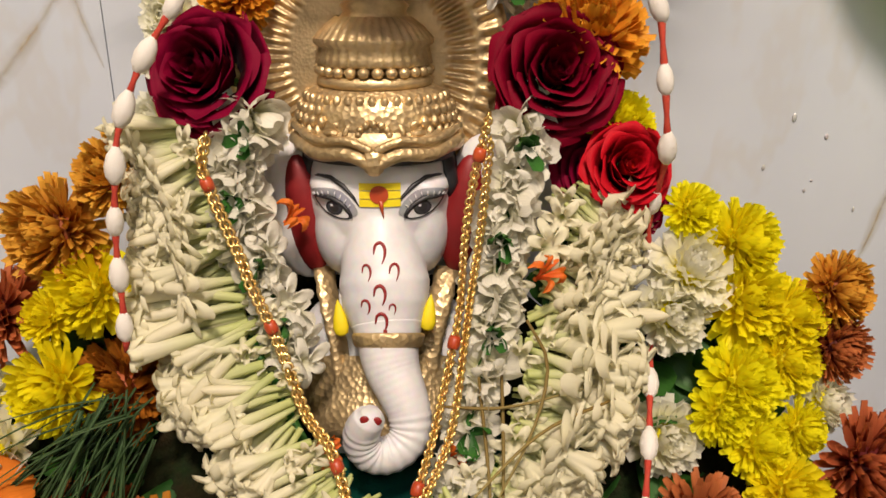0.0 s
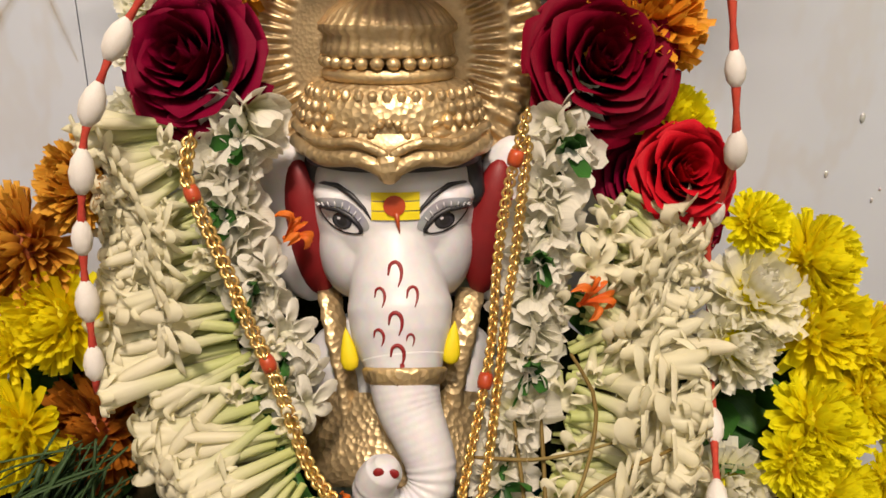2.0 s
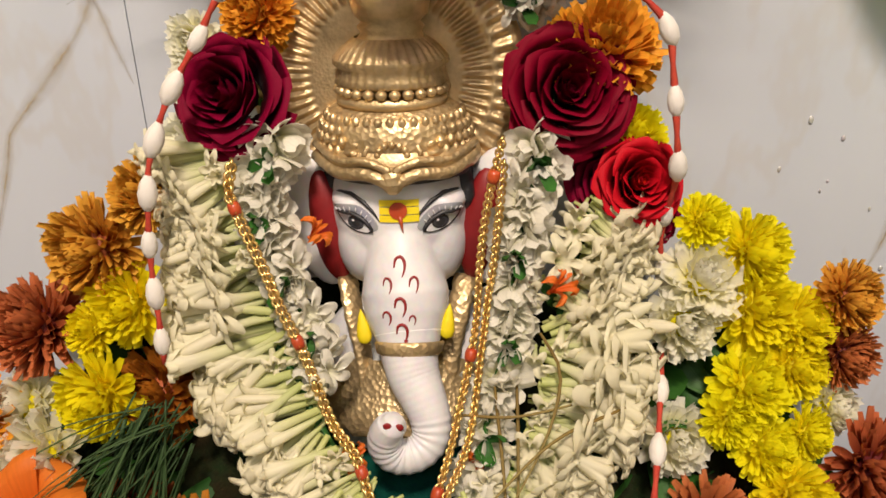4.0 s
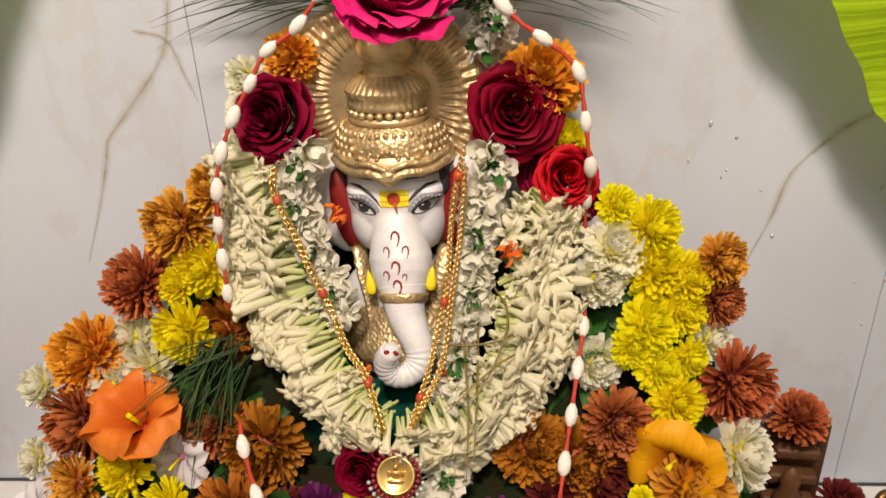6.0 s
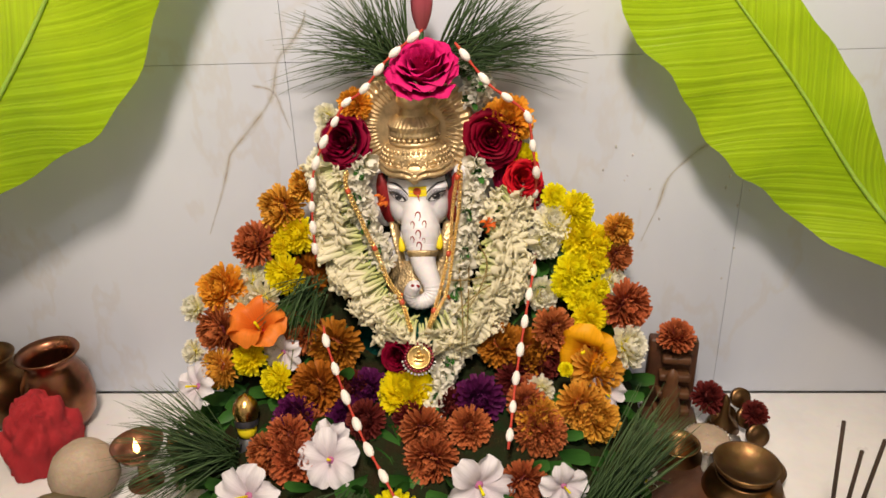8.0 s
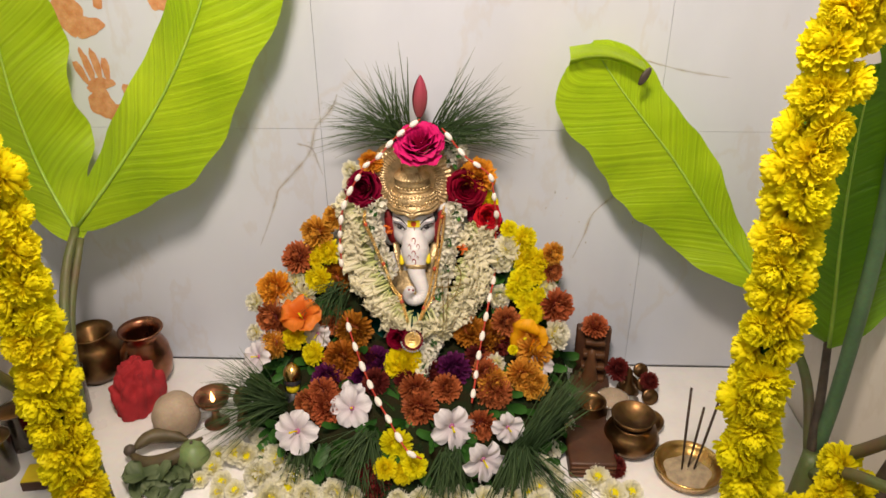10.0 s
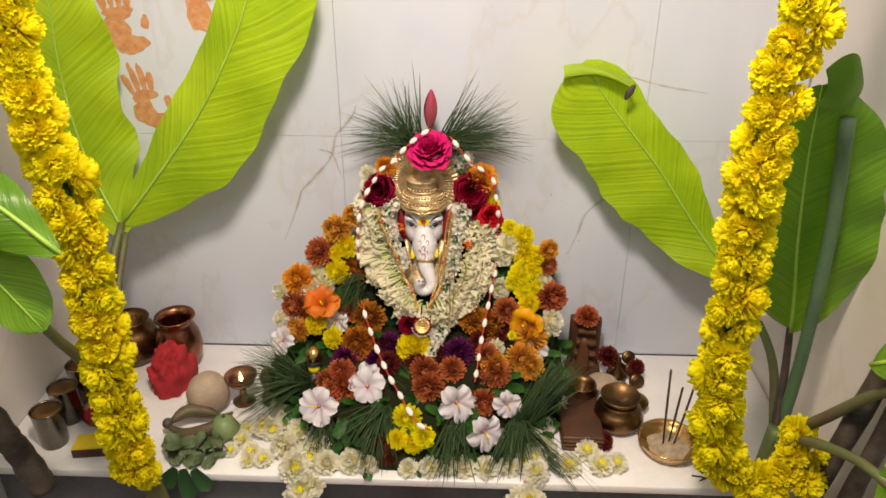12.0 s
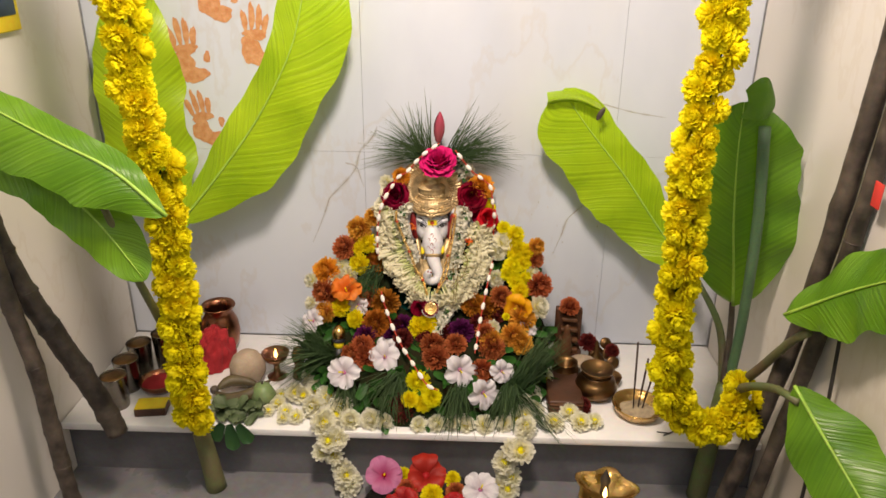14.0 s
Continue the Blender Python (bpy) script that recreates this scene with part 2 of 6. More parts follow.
COTTON = surface("cotton_bead", (0.84, 0.82, 0.78), (0.78, 0.72, 0.66), 0.95, 0, 60, 400, 0.5, 0.001)
THREAD = surface("red_thread", (0.50, 0.06, 0.03), (0.38, 0.03, 0.02), 0.8, 0, 80, 500, 0.3)
CHAINGOLD = surface("chain_gold", (0.84, 0.60, 0.24), (0.66, 0.44, 0.14), 0.25, 1.0, 30, 200, 0.1)
CORAL = surface("orange_bead", (0.45, 0.07, 0.02), (0.36, 0.04, 0.01), 0.3)
RUBY = surface("ruby_stones", (0.22, 0.01, 0.03), (0.14, 0.005, 0.02), 0.15, 0, 30, 90, 0.05, 0.001, 0.6)
PEARL = surface("pearls", (0.62, 0.60, 0.58), (0.45, 0.44, 0.46), 0.2, 0.2)
COPPER = surface("copper", (0.36, 0.16, 0.09), (0.20, 0.085, 0.05), 0.25, 1.0, 12, 90, 0.1)
BRASS = surface("brass", (0.66, 0.43, 0.15), (0.42, 0.26, 0.09), 0.22, 1.0, 14, 110, 0.12)
DARKBRASS = surface("dark_brass", (0.24, 0.135, 0.055), (0.12, 0.07, 0.035), 0.30, 1.0, 14, 110, 0.15)
STEEL = surface("steel", (0.22, 0.20, 0.17), (0.13, 0.115, 0.10), 0.16, 1.0, 14, 110, 0.05)
SILVER = surface("silver", (0.72, 0.71, 0.69), (0.5, 0.49, 0.47), 0.3, 1.0, 50, 200, 0.3)
REDCLOTH = surface("red_cloth", (0.42, 0.022, 0.028), (0.28, 0.012, 0.018), 0.85, 0, 14, 400, 0.5)
COCONUT = surface("coconut_husk", (0.42, 0.33, 0.24), (0.32, 0.24, 0.17), 0.8, 0, 20, 180, 0.5)
WOOD = surface("brown_carved_wood", (0.085, 0.033, 0.014), (0.05, 0.019, 0.009), 0.45, 0, 16, 120, 0.35)
WOODLIGHT = surface("light_carved_wood", (0.12, 0.048, 0.017), (0.075, 0.03, 0.011), 0.5, 0, 20, 150, 0.3)
INCENSE = surface("incense_stick", (0.05, 0.03, 0.02), (0.03, 0.02, 0.015), 0.9)
ASH = surface("sand_and_ash", (0.42, 0.34, 0.22), (0.26, 0.21, 0.15), 0.95, 0, 60, 300, 0.8)
LIME = surface("green_fruit", (0.14, 0.22, 0.07), (0.20, 0.26, 0.12), 0.4, 0, 14, 120, 0.15)
BANANAFRUIT = surface("banana_skin", (0.11, 0.085, 0.04), (0.06, 0.045, 0.02), 0.5, 0, 20, 140, 0.2)
BETEL = petal("betel_leaves", (0.02, 0.06, 0.02), (0.04, 0.11, 0.035), 0.4, 0.15, 0.5, 0.4)
SAGE = petal("dull_green_leaves", (0.08, 0.12, 0.05), (0.17, 0.22, 0.11), 0.5, 0.2, 0.5, 0.4)
CARD = surface("yellow_card", (0.80, 0.62, 0.02), (0.72, 0.54, 0.02), 0.6)
BLUECARD = surface("blue_print", (0.10, 0.14, 0.30), (0.06, 0.09, 0.22), 0.5)
FLAME = clear_glow("flame", (1.0, 0.55, 0.15), 9.0)
SOOT = surface("black_wick_holder", (0.02, 0.018, 0.016), (0.04, 0.035, 0.03), 0.6)
REDPLASTIC = surface("red_card", (0.6, 0.04, 0.03), (0.5, 0.03, 0.02), 0.6)


# ---- shape builder ----
class Shape:
    """Collects vertices, faces, uv and material numbers of one mesh."""

    def __init__(self):
        self.v, self.f, self.uv, self.m = [], [], [], []

    def grid(self, fn, nu, nv, mat=0, close=False):
        base = len(self.v)
        for j in range(nv + 1):
            for i in range(nu + 1):
                self.v.append(tuple(fn(i / nu, j / nv)))
        for j in range(nv):
            for i in range(nu):
                a = base + j * (nu + 1) + i
                self.f.append((a, a + 1, a + nu + 2, a + nu + 1))
                self.m.append(mat)
                self.uv += [(i / nu, j / nv), ((i + 1) / nu, j / nv), ((i + 1) / nu, (j + 1) / nv), (i / nu, (j + 1) / nv)]
        return self

    def tube(self, pts, radii, seg=8, mat=0, flat=1.0):
        pts = [Vector(p) for p in pts]
        n = len(pts)
        if isinstance(radii, (int, float)):
            radii = [radii] * n
        up = Vector((0.13, 0.31, 0.94))
        rings, side = [], None
        for i in range(n):
            d = (pts[min(i + 1, n - 1)] - pts[max(i - 1, 0)]).normalized()
            side = (d.cross(up) if side is None else side - d * side.dot(d)).normalized()
            rings.append((pts[i], side.copy(), d.cross(side)))
        base = len(self.v)
        for (c, s, b), r in zip(rings, radii):
            for k in range(seg):
                a = 2 * math.pi * k / seg
                self.v.append(tuple(c + s * (r * math.cos(a)) + b * (r * flat * math.sin(a))))
        for i in range(n - 1):
            for k in range(seg):
                k2 = (k + 1) % seg
                self.f.append((base + i * seg + k, base + i * seg + k2, base + (i + 1) * seg + k2, base + (i + 1) * seg + k))
                self.m.append(mat)
                v0, v1 = i / (n - 1), (i + 1) / (n - 1)
                self.uv += [(k / seg, v0), ((k + 1) / seg, v0), ((k + 1) / seg, v1), (k / seg, v1)]
        for i, v in ((0, 0.0), (n - 1, 1.0)):
            ring = [base + i * seg + k for k in range(seg)]
            self.f.append(tuple(ring if i else ring[::-1]))
            self.m.append(mat)
            self.uv += [(0.5, v)] * seg
        return self

    def lathe(self, profile, seg=24, mat=0, at=(0, 0, 0), squash=(1, 1), wave=0, amp=0.0, m=None):
        """Turned form about z; profile of (radius, z)."""
        base, n = len(self.v), len(profile)
        for j, (r, z) in enumerate(profile):
            for k in range(seg):
                a = 2 * math.pi * k / seg
                rr = r * (1 + amp * math.cos(wave * a)) if wave else r
                p = Vector((rr * math.cos(a) * squash[0], rr * math.sin(a) * squash[1], z))
                p = (m @ p) if m else p
                self.v.append((p[0] + at[0], p[1] + at[1], p[2] + at[2]))
        for j in range(n - 1):
            for k in range(seg):
                k2 = (k + 1) % seg
                self.f.append((base + j * seg + k, base + j * seg + k2, base + (j + 1) * seg + k2, base + (j + 1) * seg + k))
                self.m.append(mat)
                v0, v1 = j / (n - 1), (j + 1) / (n - 1)
                self.uv += [(k / seg, v0), ((k + 1) / seg, v0), ((k + 1) / seg, v1), (k / seg, v1)]
        return self

    def ball(self, at, radii, seg=16, rings=10, mat=0, m=None):
        if isinstance(radii, (int, float)):
            radii = (radii,) * 3
        prof = [(max(1e-4, math.sin(math.pi * j / rings)), -math.cos(math.pi * j / rings) * radii[2]) for j in range(rings + 1)]
        return self.lathe(prof, seg, mat, at, (radii[0], radii[1]), m=m)

    def box(self, at, size, mat=0, bevel=0.004, m=None):
        bm = bmesh.new()
        bmesh.ops.create_cube(bm, size=1.0)
        bmesh.ops.scale(bm, vec=size, verts=bm.verts)
        if bevel:
            bmesh.ops.bevel(bm, geom=bm.edges[:], offset=bevel, segments=2, affect="EDGES", profile=0.5)
        base = len(self.v)
        bm.verts.index_update()
        for v in bm.verts:
            p = (m @ v.co) if m else v.co
            self.v.append((p[0] + at[0], p[1] + at[1], p[2] + at[2]))
        for f in bm.faces:
            self.f.append(tuple(base + v.index for v in f.verts))
            self.m.append(mat)
            self.uv += [(0.5, 0.5)] * len(f.verts)
        bm.free()
        return self

    def mesh(self, name, mats, smooth=True):
        me = bpy.data.meshes.new(name)
        me.from_pydata(self.v, [], self.f)
        for mt in mats:
            me.materials.append(mt)
        layer = me.uv_layers.new(name="UVMap")
        layer.data.foreach_set("uv", [c for uv in self.uv for c in uv])
        me.polygons.foreach_set("material_index", self.m)
        me.polygons.foreach_set("use_smooth", [smooth] * len(self.f))
        me.update()
        return me


def part(name, shape, mats, parent, label="", smooth=True):
    me = shape if isinstance(shape, bpy.types.Mesh) else shape.mesh(name, mats if isinstance(mats, (list, tuple)) else [mats], smooth)
    ob = new(name, me)
    ob.parent = parent
    return tagged(ob, label)


def thing(name, label, category, m=None, group="", kind=""):
    ob = new(name)
    ob.empty_display_size = 0.02
    if m is not None:
        ob.matrix_basis = m
    return tagged(ob, label, category, group, kind)


def solid(name, shape, mats, label="", category="", kind="", group="", m=None, smooth=True):
    ob = new(name, shape.mesh(name, mats if isinstance(mats, (list, tuple)) else [mats], smooth))
    if m is not None:
        ob.matrix_basis = m
    return tagged(ob, label, category, group, kind)


def along(pts, n):
    """n points evenly along a smooth curve through pts."""
    p = [Vector(q) for q in pts]
    p = [p[0] * 2 - p[1]] + p + [p[-1] * 2 - p[-2]]
    fine = []
    for i in range(1, len(p) - 2):
        for k in range(24):
            t = k / 24
            a, b, c, d = p[i - 1], p[i], p[i + 1], p[i + 2]
            fine.append(0.5 * (2 * b + (c - a) * t + (2 * a - 5 * b + 4 * c - d) * t * t + (3 * b - a - 3 * c + d) * t ** 3))
    fine.append(p[-2])
    cum = [0.0]
    for a, b in zip(fine, fine[1:]):
        cum.append(cum[-1] + (b - a).length)
    out, k = [], 0
    for i in range(n):
        s = cum[-1] * i / (n - 1)
        while k < len(cum) - 2 and cum[k + 1] < s:
            k += 1
        w = (s - cum[k]) / max(1e-9, cum[k + 1] - cum[k])
        out.append(fine[k].lerp(fine[k + 1], min(1, max(0, w))))
    return out


def facing(p, n, r, spin=0.0):
    q = Vector(n).normalized().to_track_quat("Z", "Y").to_matrix().to_4x4()
    return Matrix.Translation(p) @ q @ pose(0, 0, 0, 0, 0, spin) @ Matrix.Diagonal((r, r, r, 1))


rng = random.Random(7)

# ---- setting ----
XL, XR, YB, SHELF, GROUND = -0.985, 0.93, 0.02, 0.30, 0.125
wall_north = solid("wall_north", Shape().box(((XL + XR) / 2, YB + 0.09, 1.35), (XR - XL + 0.2, 0.16, 2.6), 0, 0), GROUT, "grey grout bed behind marble tiles", "wall", "structure", smooth=False)
wall_west = solid("wall_west", Shape().box((XL - 0.08, -1.6, 1.35), (0.16, 3.22, 2.6), 0, 0), SIDE, "pale marble side wall of the niche", "wall", "structure", smooth=False)
wall_east = solid("wall_east", Shape().box((XR + 0.08, -1.6, 1.35), (0.16, 3.22, 2.6), 0, 0), SIDE, "pale marble side wall of the niche", "wall", "structure", smooth=False)
wall_south = solid("wall_south", Shape().box((0, -3.3, 1.35), (2.4, 0.16, 2.6), 0, 0), PAINT, "plain painted wall", "wall", "structure", smooth=False)
solid("ceiling", Shape().box((0, -1.6, 2.72), (2.4, 3.6, 0.12), 0, 0), PAINT, "plain white ceiling", "ceiling", "structure", smooth=False)
solid("floor", Shape().box((0, -1.6, GROUND - 0.06), (2.4, 3.6, 0.12), 0, 0), FLOOR, "dark grey polished floor", "floor", "structure", smooth=False)
solid("shelf_riser", Shape().box(((XL + XR) / 2, -0.22, (SHELF - 0.022 + GROUND) / 2), (XR - XL - 0.004, 0.48, SHELF - 0.022 - GROUND), 0, 0), RISER, "dark grey front of the raised marble platform", "platform", "structure", smooth=False)
solid("shelf_slab", Shape().box(((XL + XR) / 2, -0.238, SHELF - 0.011), (XR - XL - 0.004, 0.51, 0.022), 0, 0.003), SLAB, "white polished slab of the raised platform", "platform", "structure")

# ---- flower builders ----
def petal_strip(s, base, d, up, length, width, curl, cup, mat=0, nu=2, nv=4, tipw=0.72, ruffle=0.0, seed=0.0):
    """One petal from base along d, its inner side towards up; curl bends it, cup hollows it."""
    side = d.cross(up).normalized()
    nrm = side.cross(d).normalized()

    def fn(u, v):
        x = u * 2 - 1
        w = width * (0.35 + 0.65 * math.sin(math.pi * min(1, v * 0.62 + 0.05)))
        w = w if v < 0.99 else w * tipw
        a = curl * v
        l = length * v
        pos = base + d * (l * math.cos(a * 0.5)) + nrm * (l * math.sin(a))
        pos = pos + side * (x * w) + nrm * (cup * width * (x * x - 0.4))
        if ruffle:
            pos = pos + nrm * (ruffle * v * math.sin(seed + x * 5.0 + v * 3))
        return pos
    s.grid(fn, nu, nv, mat)


def chrysanthemum_petals(n=110, width=0.085, spread=100, seed=1, inner=0.5, jag=0.08, start=6):
    s, r = Shape(), random.Random(seed)
    for i in range(n):
        f = i / (n - 1)
        th = radians(start + spread * f ** 0.75 + r.uniform(-5, 5))
        ph = i * 2.39996 + r.uniform(-0.12, 0.12)
        d = Vector((math.sin(th) * math.cos(ph), math.sin(th) * math.sin(ph), math.cos(th) * 0.9))
        up = Vector((-math.cos(th) * math.cos(ph), -math.cos(th) * math.sin(ph), math.sin(th)))
        length = (inner + (0.84 - inner) * f ** 0.6) * r.uniform(1 - jag, 1 + jag)
        petal_strip(s, d * 0.12, d, up, length, width * r.uniform(0.8, 1.15), r.uniform(0.15, 0.6) * (1 - 0.7 * f) + r.uniform(-0.2, 0.25), 0.85)
    return s


def rose_petals(seed=3, open_=1.0, more=1.0):
    """Nested rings of broad overlapping petals with rolled rims round a tight spiral."""
    s, r = Shape(), random.Random(seed)
    rings = ((2, 0.08, 0.50, 0.01), (3, 0.15, 0.56, 0.03), (3, 0.24, 0.58, 0.05), (4, 0.35, 0.57, 0.08), (4, 0.46, 0.53, 0.10), (5, 0.58, 0.45, 0.13), (5, 0.70, 0.33, 0.15), (6, 0.80, 0.16, 0.15), (6, 0.86, -0.04, 0.13))
    for q, (n, rad, top, roll) in enumerate(rings):
        n = round(n * more)
        for k in range(n):
            a0 = 2 * math.pi * (k + 0.37 * q) / n + r.uniform(-0.16, 0.16)
            half = math.pi / n * r.uniform(1.20, 1.45)
            rr0, tp, ro = rad * open_ * r.uniform(0.94, 1.06), top + r.uniform(-0.05, 0.05), roll * r.uniform(0.6, 1.35)
            wp, dip, peak = r.uniform(0, 6), r.uniform(0.05, 0.15), r.uniform(0.02, 0.09)

            def fn(u, v, a0=a0, half=half, rr0=rr0, tp=tp, ro=ro, wp=wp, dip=dip, peak=peak):
                x = u * 2 - 1
                a = a0 + x * half * (0.55 + 0.45 * math.sin(math.pi * min(v, 0.7) / 1.4))
                rr = rr0 * (0.45 + 0.58 * math.sin(math.pi * 0.5 * min(1.0, v * 1.2))) * (1 + 0.08 * x)
                z = -0.5 + (tp + 0.5) * v ** 0.85
                if v > 0.62:
                    e = (v - 0.62) / 0.38
                    lip = 0.6 + 0.6 * (1 - abs(x)) + 0.25 * math.sin(3.1 * x + wp)
                    rr += ro * e * e * lip + peak * e * max(0.0, 1 - 2.2 * abs(x))
                    z -= ro * 0.9 * e ** 3 * lip
                z -= dip * x * x * v ** 2
                rr += 0.012 * math.sin(wp + 5 * x + 2 * v)
                return (rr * math.cos(a), rr * math.sin(a), z)
            s.grid(fn, 14, 12)
    return s


def hibiscus_petals(seed=4, n=5, width=0.52, lift=0.35, ruffle=0.06):
    s, r = Shape(), random.Random(seed)
    for i in range(n):
        a0 = 2 * math.pi * i / n + r.uniform(-0.15, 0.15)
        L, w, li = r.uniform(0.88, 1.08), width * r.uniform(0.9, 1.12), lift * r.uniform(0.6, 1.3)
        wp = r.uniform(0, 6)

        def fn(u, v, a0=a0, L=L, w=w, li=li, wp=wp):
            x = u * 2 - 1
            ww = w * (0.12 + 0.88 * math.sin(min(1.0, v * 1.05) * math.pi * 0.62)) * (1.0 if v < 0.85 else 1 - 1.6 * (v - 0.85))
            q = L * v * (1 - 0.10 * x * x)
            z = li * math.sin(v * math.pi * 0.8) + ruffle * v * math.sin(wp + 5 * x + 3 * v) + 0.10 * x * x * v
            return (q * math.cos(a0) - x * ww * math.sin(a0), q * math.sin(a0) + x * ww * math.cos(a0), z)
        s.grid(fn, 8, 7)
    return s


def core_ball(r=0.3, z=0.05):
    return Shape().ball((0, 0, z), (r, r, r * 0.8), 10, 6)


def flower(name, label, category, petals, mat, core_mat, extra=None, core=0.42, group=""):
    """A flower of unit radius that looks along its z: petals and centre are parts."""
    ob = thing(name, label, category, group=group)
    part("petals", petals, mat, ob)
    part("flower_centre", core_ball(core), core_mat, ob)
    if extra:
        for nm, sh, mt, lb in extra:
            part(nm, sh, mt, ob, lb)
    return ob


def out_dir(p, k=0.35):
    return Vector((1.3 * (p[0] - 0.02) + rng.uniform(-k, k) * 0.6, -0.8 + rng.uniform(-k, k) * 0.3, 0.45 + rng.uniform(-k, k)))


def strew(first, spots, grow=1.0, direct=None, sink=0.35):
    """Set the first flower at the first spot and copies of it at the others; spots are x, y, z, radius."""
    r0 = None
    for x, y, z, r in spots:
        n = (direct or out_dir)((x, y, z)).normalized()
        p = Vector((x, y, z)) - n * (r * sink)
        if r0 is None:
            r0 = r * grow
            first.matrix_basis = facing(p, n, r0, rng.uniform(0, 360))
        else:
            copy_thing(first, facing(p, n, r * grow / r0, rng.uniform(0, 360)))


# ---- statue: one plain mesh ----
def blended(rough, into, voxel=0.0015, rounds=10):
    """Melts the overlapping forms of one shape into a single smooth skin and adds it to another."""
    ob = new("clay", rough.mesh("clay", []))
    m = ob.modifiers.new("skin", "REMESH")
    m.mode, m.voxel_size, m.use_smooth_shade = "VOXEL", voxel, True
    f = ob.modifiers.new("soft", "SMOOTH")
    f.factor, f.iterations = 0.6, rounds
    bpy.context.view_layer.update()
    me = bpy.data.meshes.new_from_object(ob.evaluated_get(bpy.context.evaluated_depsgraph_get()))
    base = len(into.v)
    into.v += [tuple(v.co) for v in me.vertices]
    for p in me.polygons:
        into.f.append(tuple(base + k for k in p.vertices))
        into.m.append(0)
        into.uv += [(0.5, 0.5)] * len(p.vertices)
    bpy.data.objects.remove(ob)
    bpy.data.meshes.remove(me)


def statue():
    from mathutils.bvhtree import BVHTree
    s, h = Shape(), Shape()
    cx = 0.021
    # head, cheeks and trunk
    h.ball((cx - 0.003, -0.040, 0.746), (0.0525, 0.043, 0.056), 48, 30, 0)
    h.ball((cx - 0.003, -0.042, 0.764), (0.050, 0.040, 0.030), 40, 20, 0)
    h.ball((cx - 0.028, -0.047, 0.722), (0.0235, 0.028, 0.036), 28, 18, 0)
    h.ball((cx + 0.024, -0.047, 0.722), (0.0235, 0.028, 0.036), 28, 18, 0)
    for sx in (-1, 1):
        h.ball((cx - 0.002 + sx * 0.033, -0.052, 0.757), (0.017, 0.026, 0.011), 20, 12)
    spine = [(0.0190, -0.046, 0.774, 0.016), (0.0190, -0.057, 0.750, 0.0175), (0.0195, -0.066, 0.728, 0.0225), (0.0205, -0.072, 0.708, 0.0285), (0.0220, -0.078, 0.691, 0.0322),
             (0.0230, -0.086, 0.676, 0.0300), (0.0245, -0.095, 0.662, 0.0238), (0.0255, -0.102, 0.650, 0.0208), (0.0285, -0.109, 0.638, 0.0190), (0.0345, -0.117, 0.626, 0.0168), (0.0400, -0.124, 0.613, 0.0150),
             (0.0405, -0.130, 0.601, 0.0138), (0.0345, -0.135, 0.5925, 0.0130), (0.0245, -0.138, 0.589, 0.0128), (0.0140, -0.140, 0.592, 0.0126), (0.0085, -0.142, 0.603, 0.0124), (0.0105, -0.145, 0.615, 0.0118), (0.0150, -0.148, 0.624, 0.0106), (0.0165, -0.149, 0.630, 0.0060)]
    knots = [q[:3] for q in spine]
    path = along(knots, 260)
    cum = [0.0]
    for a, b in zip(knots, knots[1:]):
        cum.append(cum[-1] + (Vector(b) - Vector(a)).length)
    radii = []
    for i in range(260):
        r = float(np.interp(cum[-1] * i / 259, cum, [q[3] for q in spine]))
        at = cum[-1] * i / 259
        if cum[10] < at < cum[16]:
            r *= 1 + 0.028 * math.sin(i * 1.15)
        elif cum[7] < at <= cum[10]:
            r *= 1 + 0.004 * math.sin(i * 1.5)
        radii.append(r)
    cut = next(i for i in range(260) if cum[-1] * i / 259 > cum[6])
    h.tube(path[:cut + 3], radii[:cut + 3], 36, 0)
    blended(h, s)
    s.tube(path[cut - 4:], radii[cut - 4:], 32, 0)
    tree = BVHTree.FromPolygons([Vector(v) for v in s.v], s.f)

    def on(x, z, lift=0.0):
        h = tree.ray_cast(Vector((x, -0.4, z)), Vector((0, 1, 0)))
        return Vector((x, (h[0][1] if h[0] else -0.05) - lift, z))

    # ears, white with a red hollow
    for sx, ex in ((-1, -0.043), (1, 0.086)):
        tilt = pose(0, 0, 0, 0, 8 * sx, 0)
        s.ball((ex, -0.042, 0.735), (0.025, 0.014, 0.055), 24, 16, 0, tilt)
        s.ball((ex - 0.008 * sx, -0.0490, 0.732), (0.015, 0.0115, 0.045), 24, 14, 3, tilt)
    # dark hair line under the crown
    s.lathe([(0.0535, 0.776), (0.0545, 0.784), (0.054, 0.79)], 40, 2, (cx - 0.003, -0.042, 0), (1.0, 0.86))
    for sx in (-1, 1):
        s.tube([on(cx - 0.003 + sx * q[0], q[1], 0.0) for q in ((0.040, 0.786), (0.0465, 0.774), (0.0500, 0.758), (0.0508, 0.742))], [0.0085, 0.0085, 0.0060, 0.0015], 8, 2)
    # crown: band, dome, tiers, knob
    band = [(0.055, 0.780), (0.0600, 0.782), (0.0610, 0.788), (0.059, 0.794), (0.0555, 0.798)]
    s.lathe(band, 64, 8, (cx - 0.003, -0.040, 0), (1.0, 0.86))
    for sx in (-1, 1):
        pts = along([(cx - 0.003 + sx * 0.0565, -0.058, 0.790), (cx - 0.003 + sx * 0.038, -0.080, 0.7835), (cx - 0.003 + sx * 0.017, -0.0915, 0.785), (cx - 0.003, -0.094, 0.778)], 16)
        s.tube(pts, [0.0048] * 16, 8, 1)
        s.tube([p + Vector((0, -0.001, 0.009)) for p in pts], [0.0028] * 16, 8, 1)
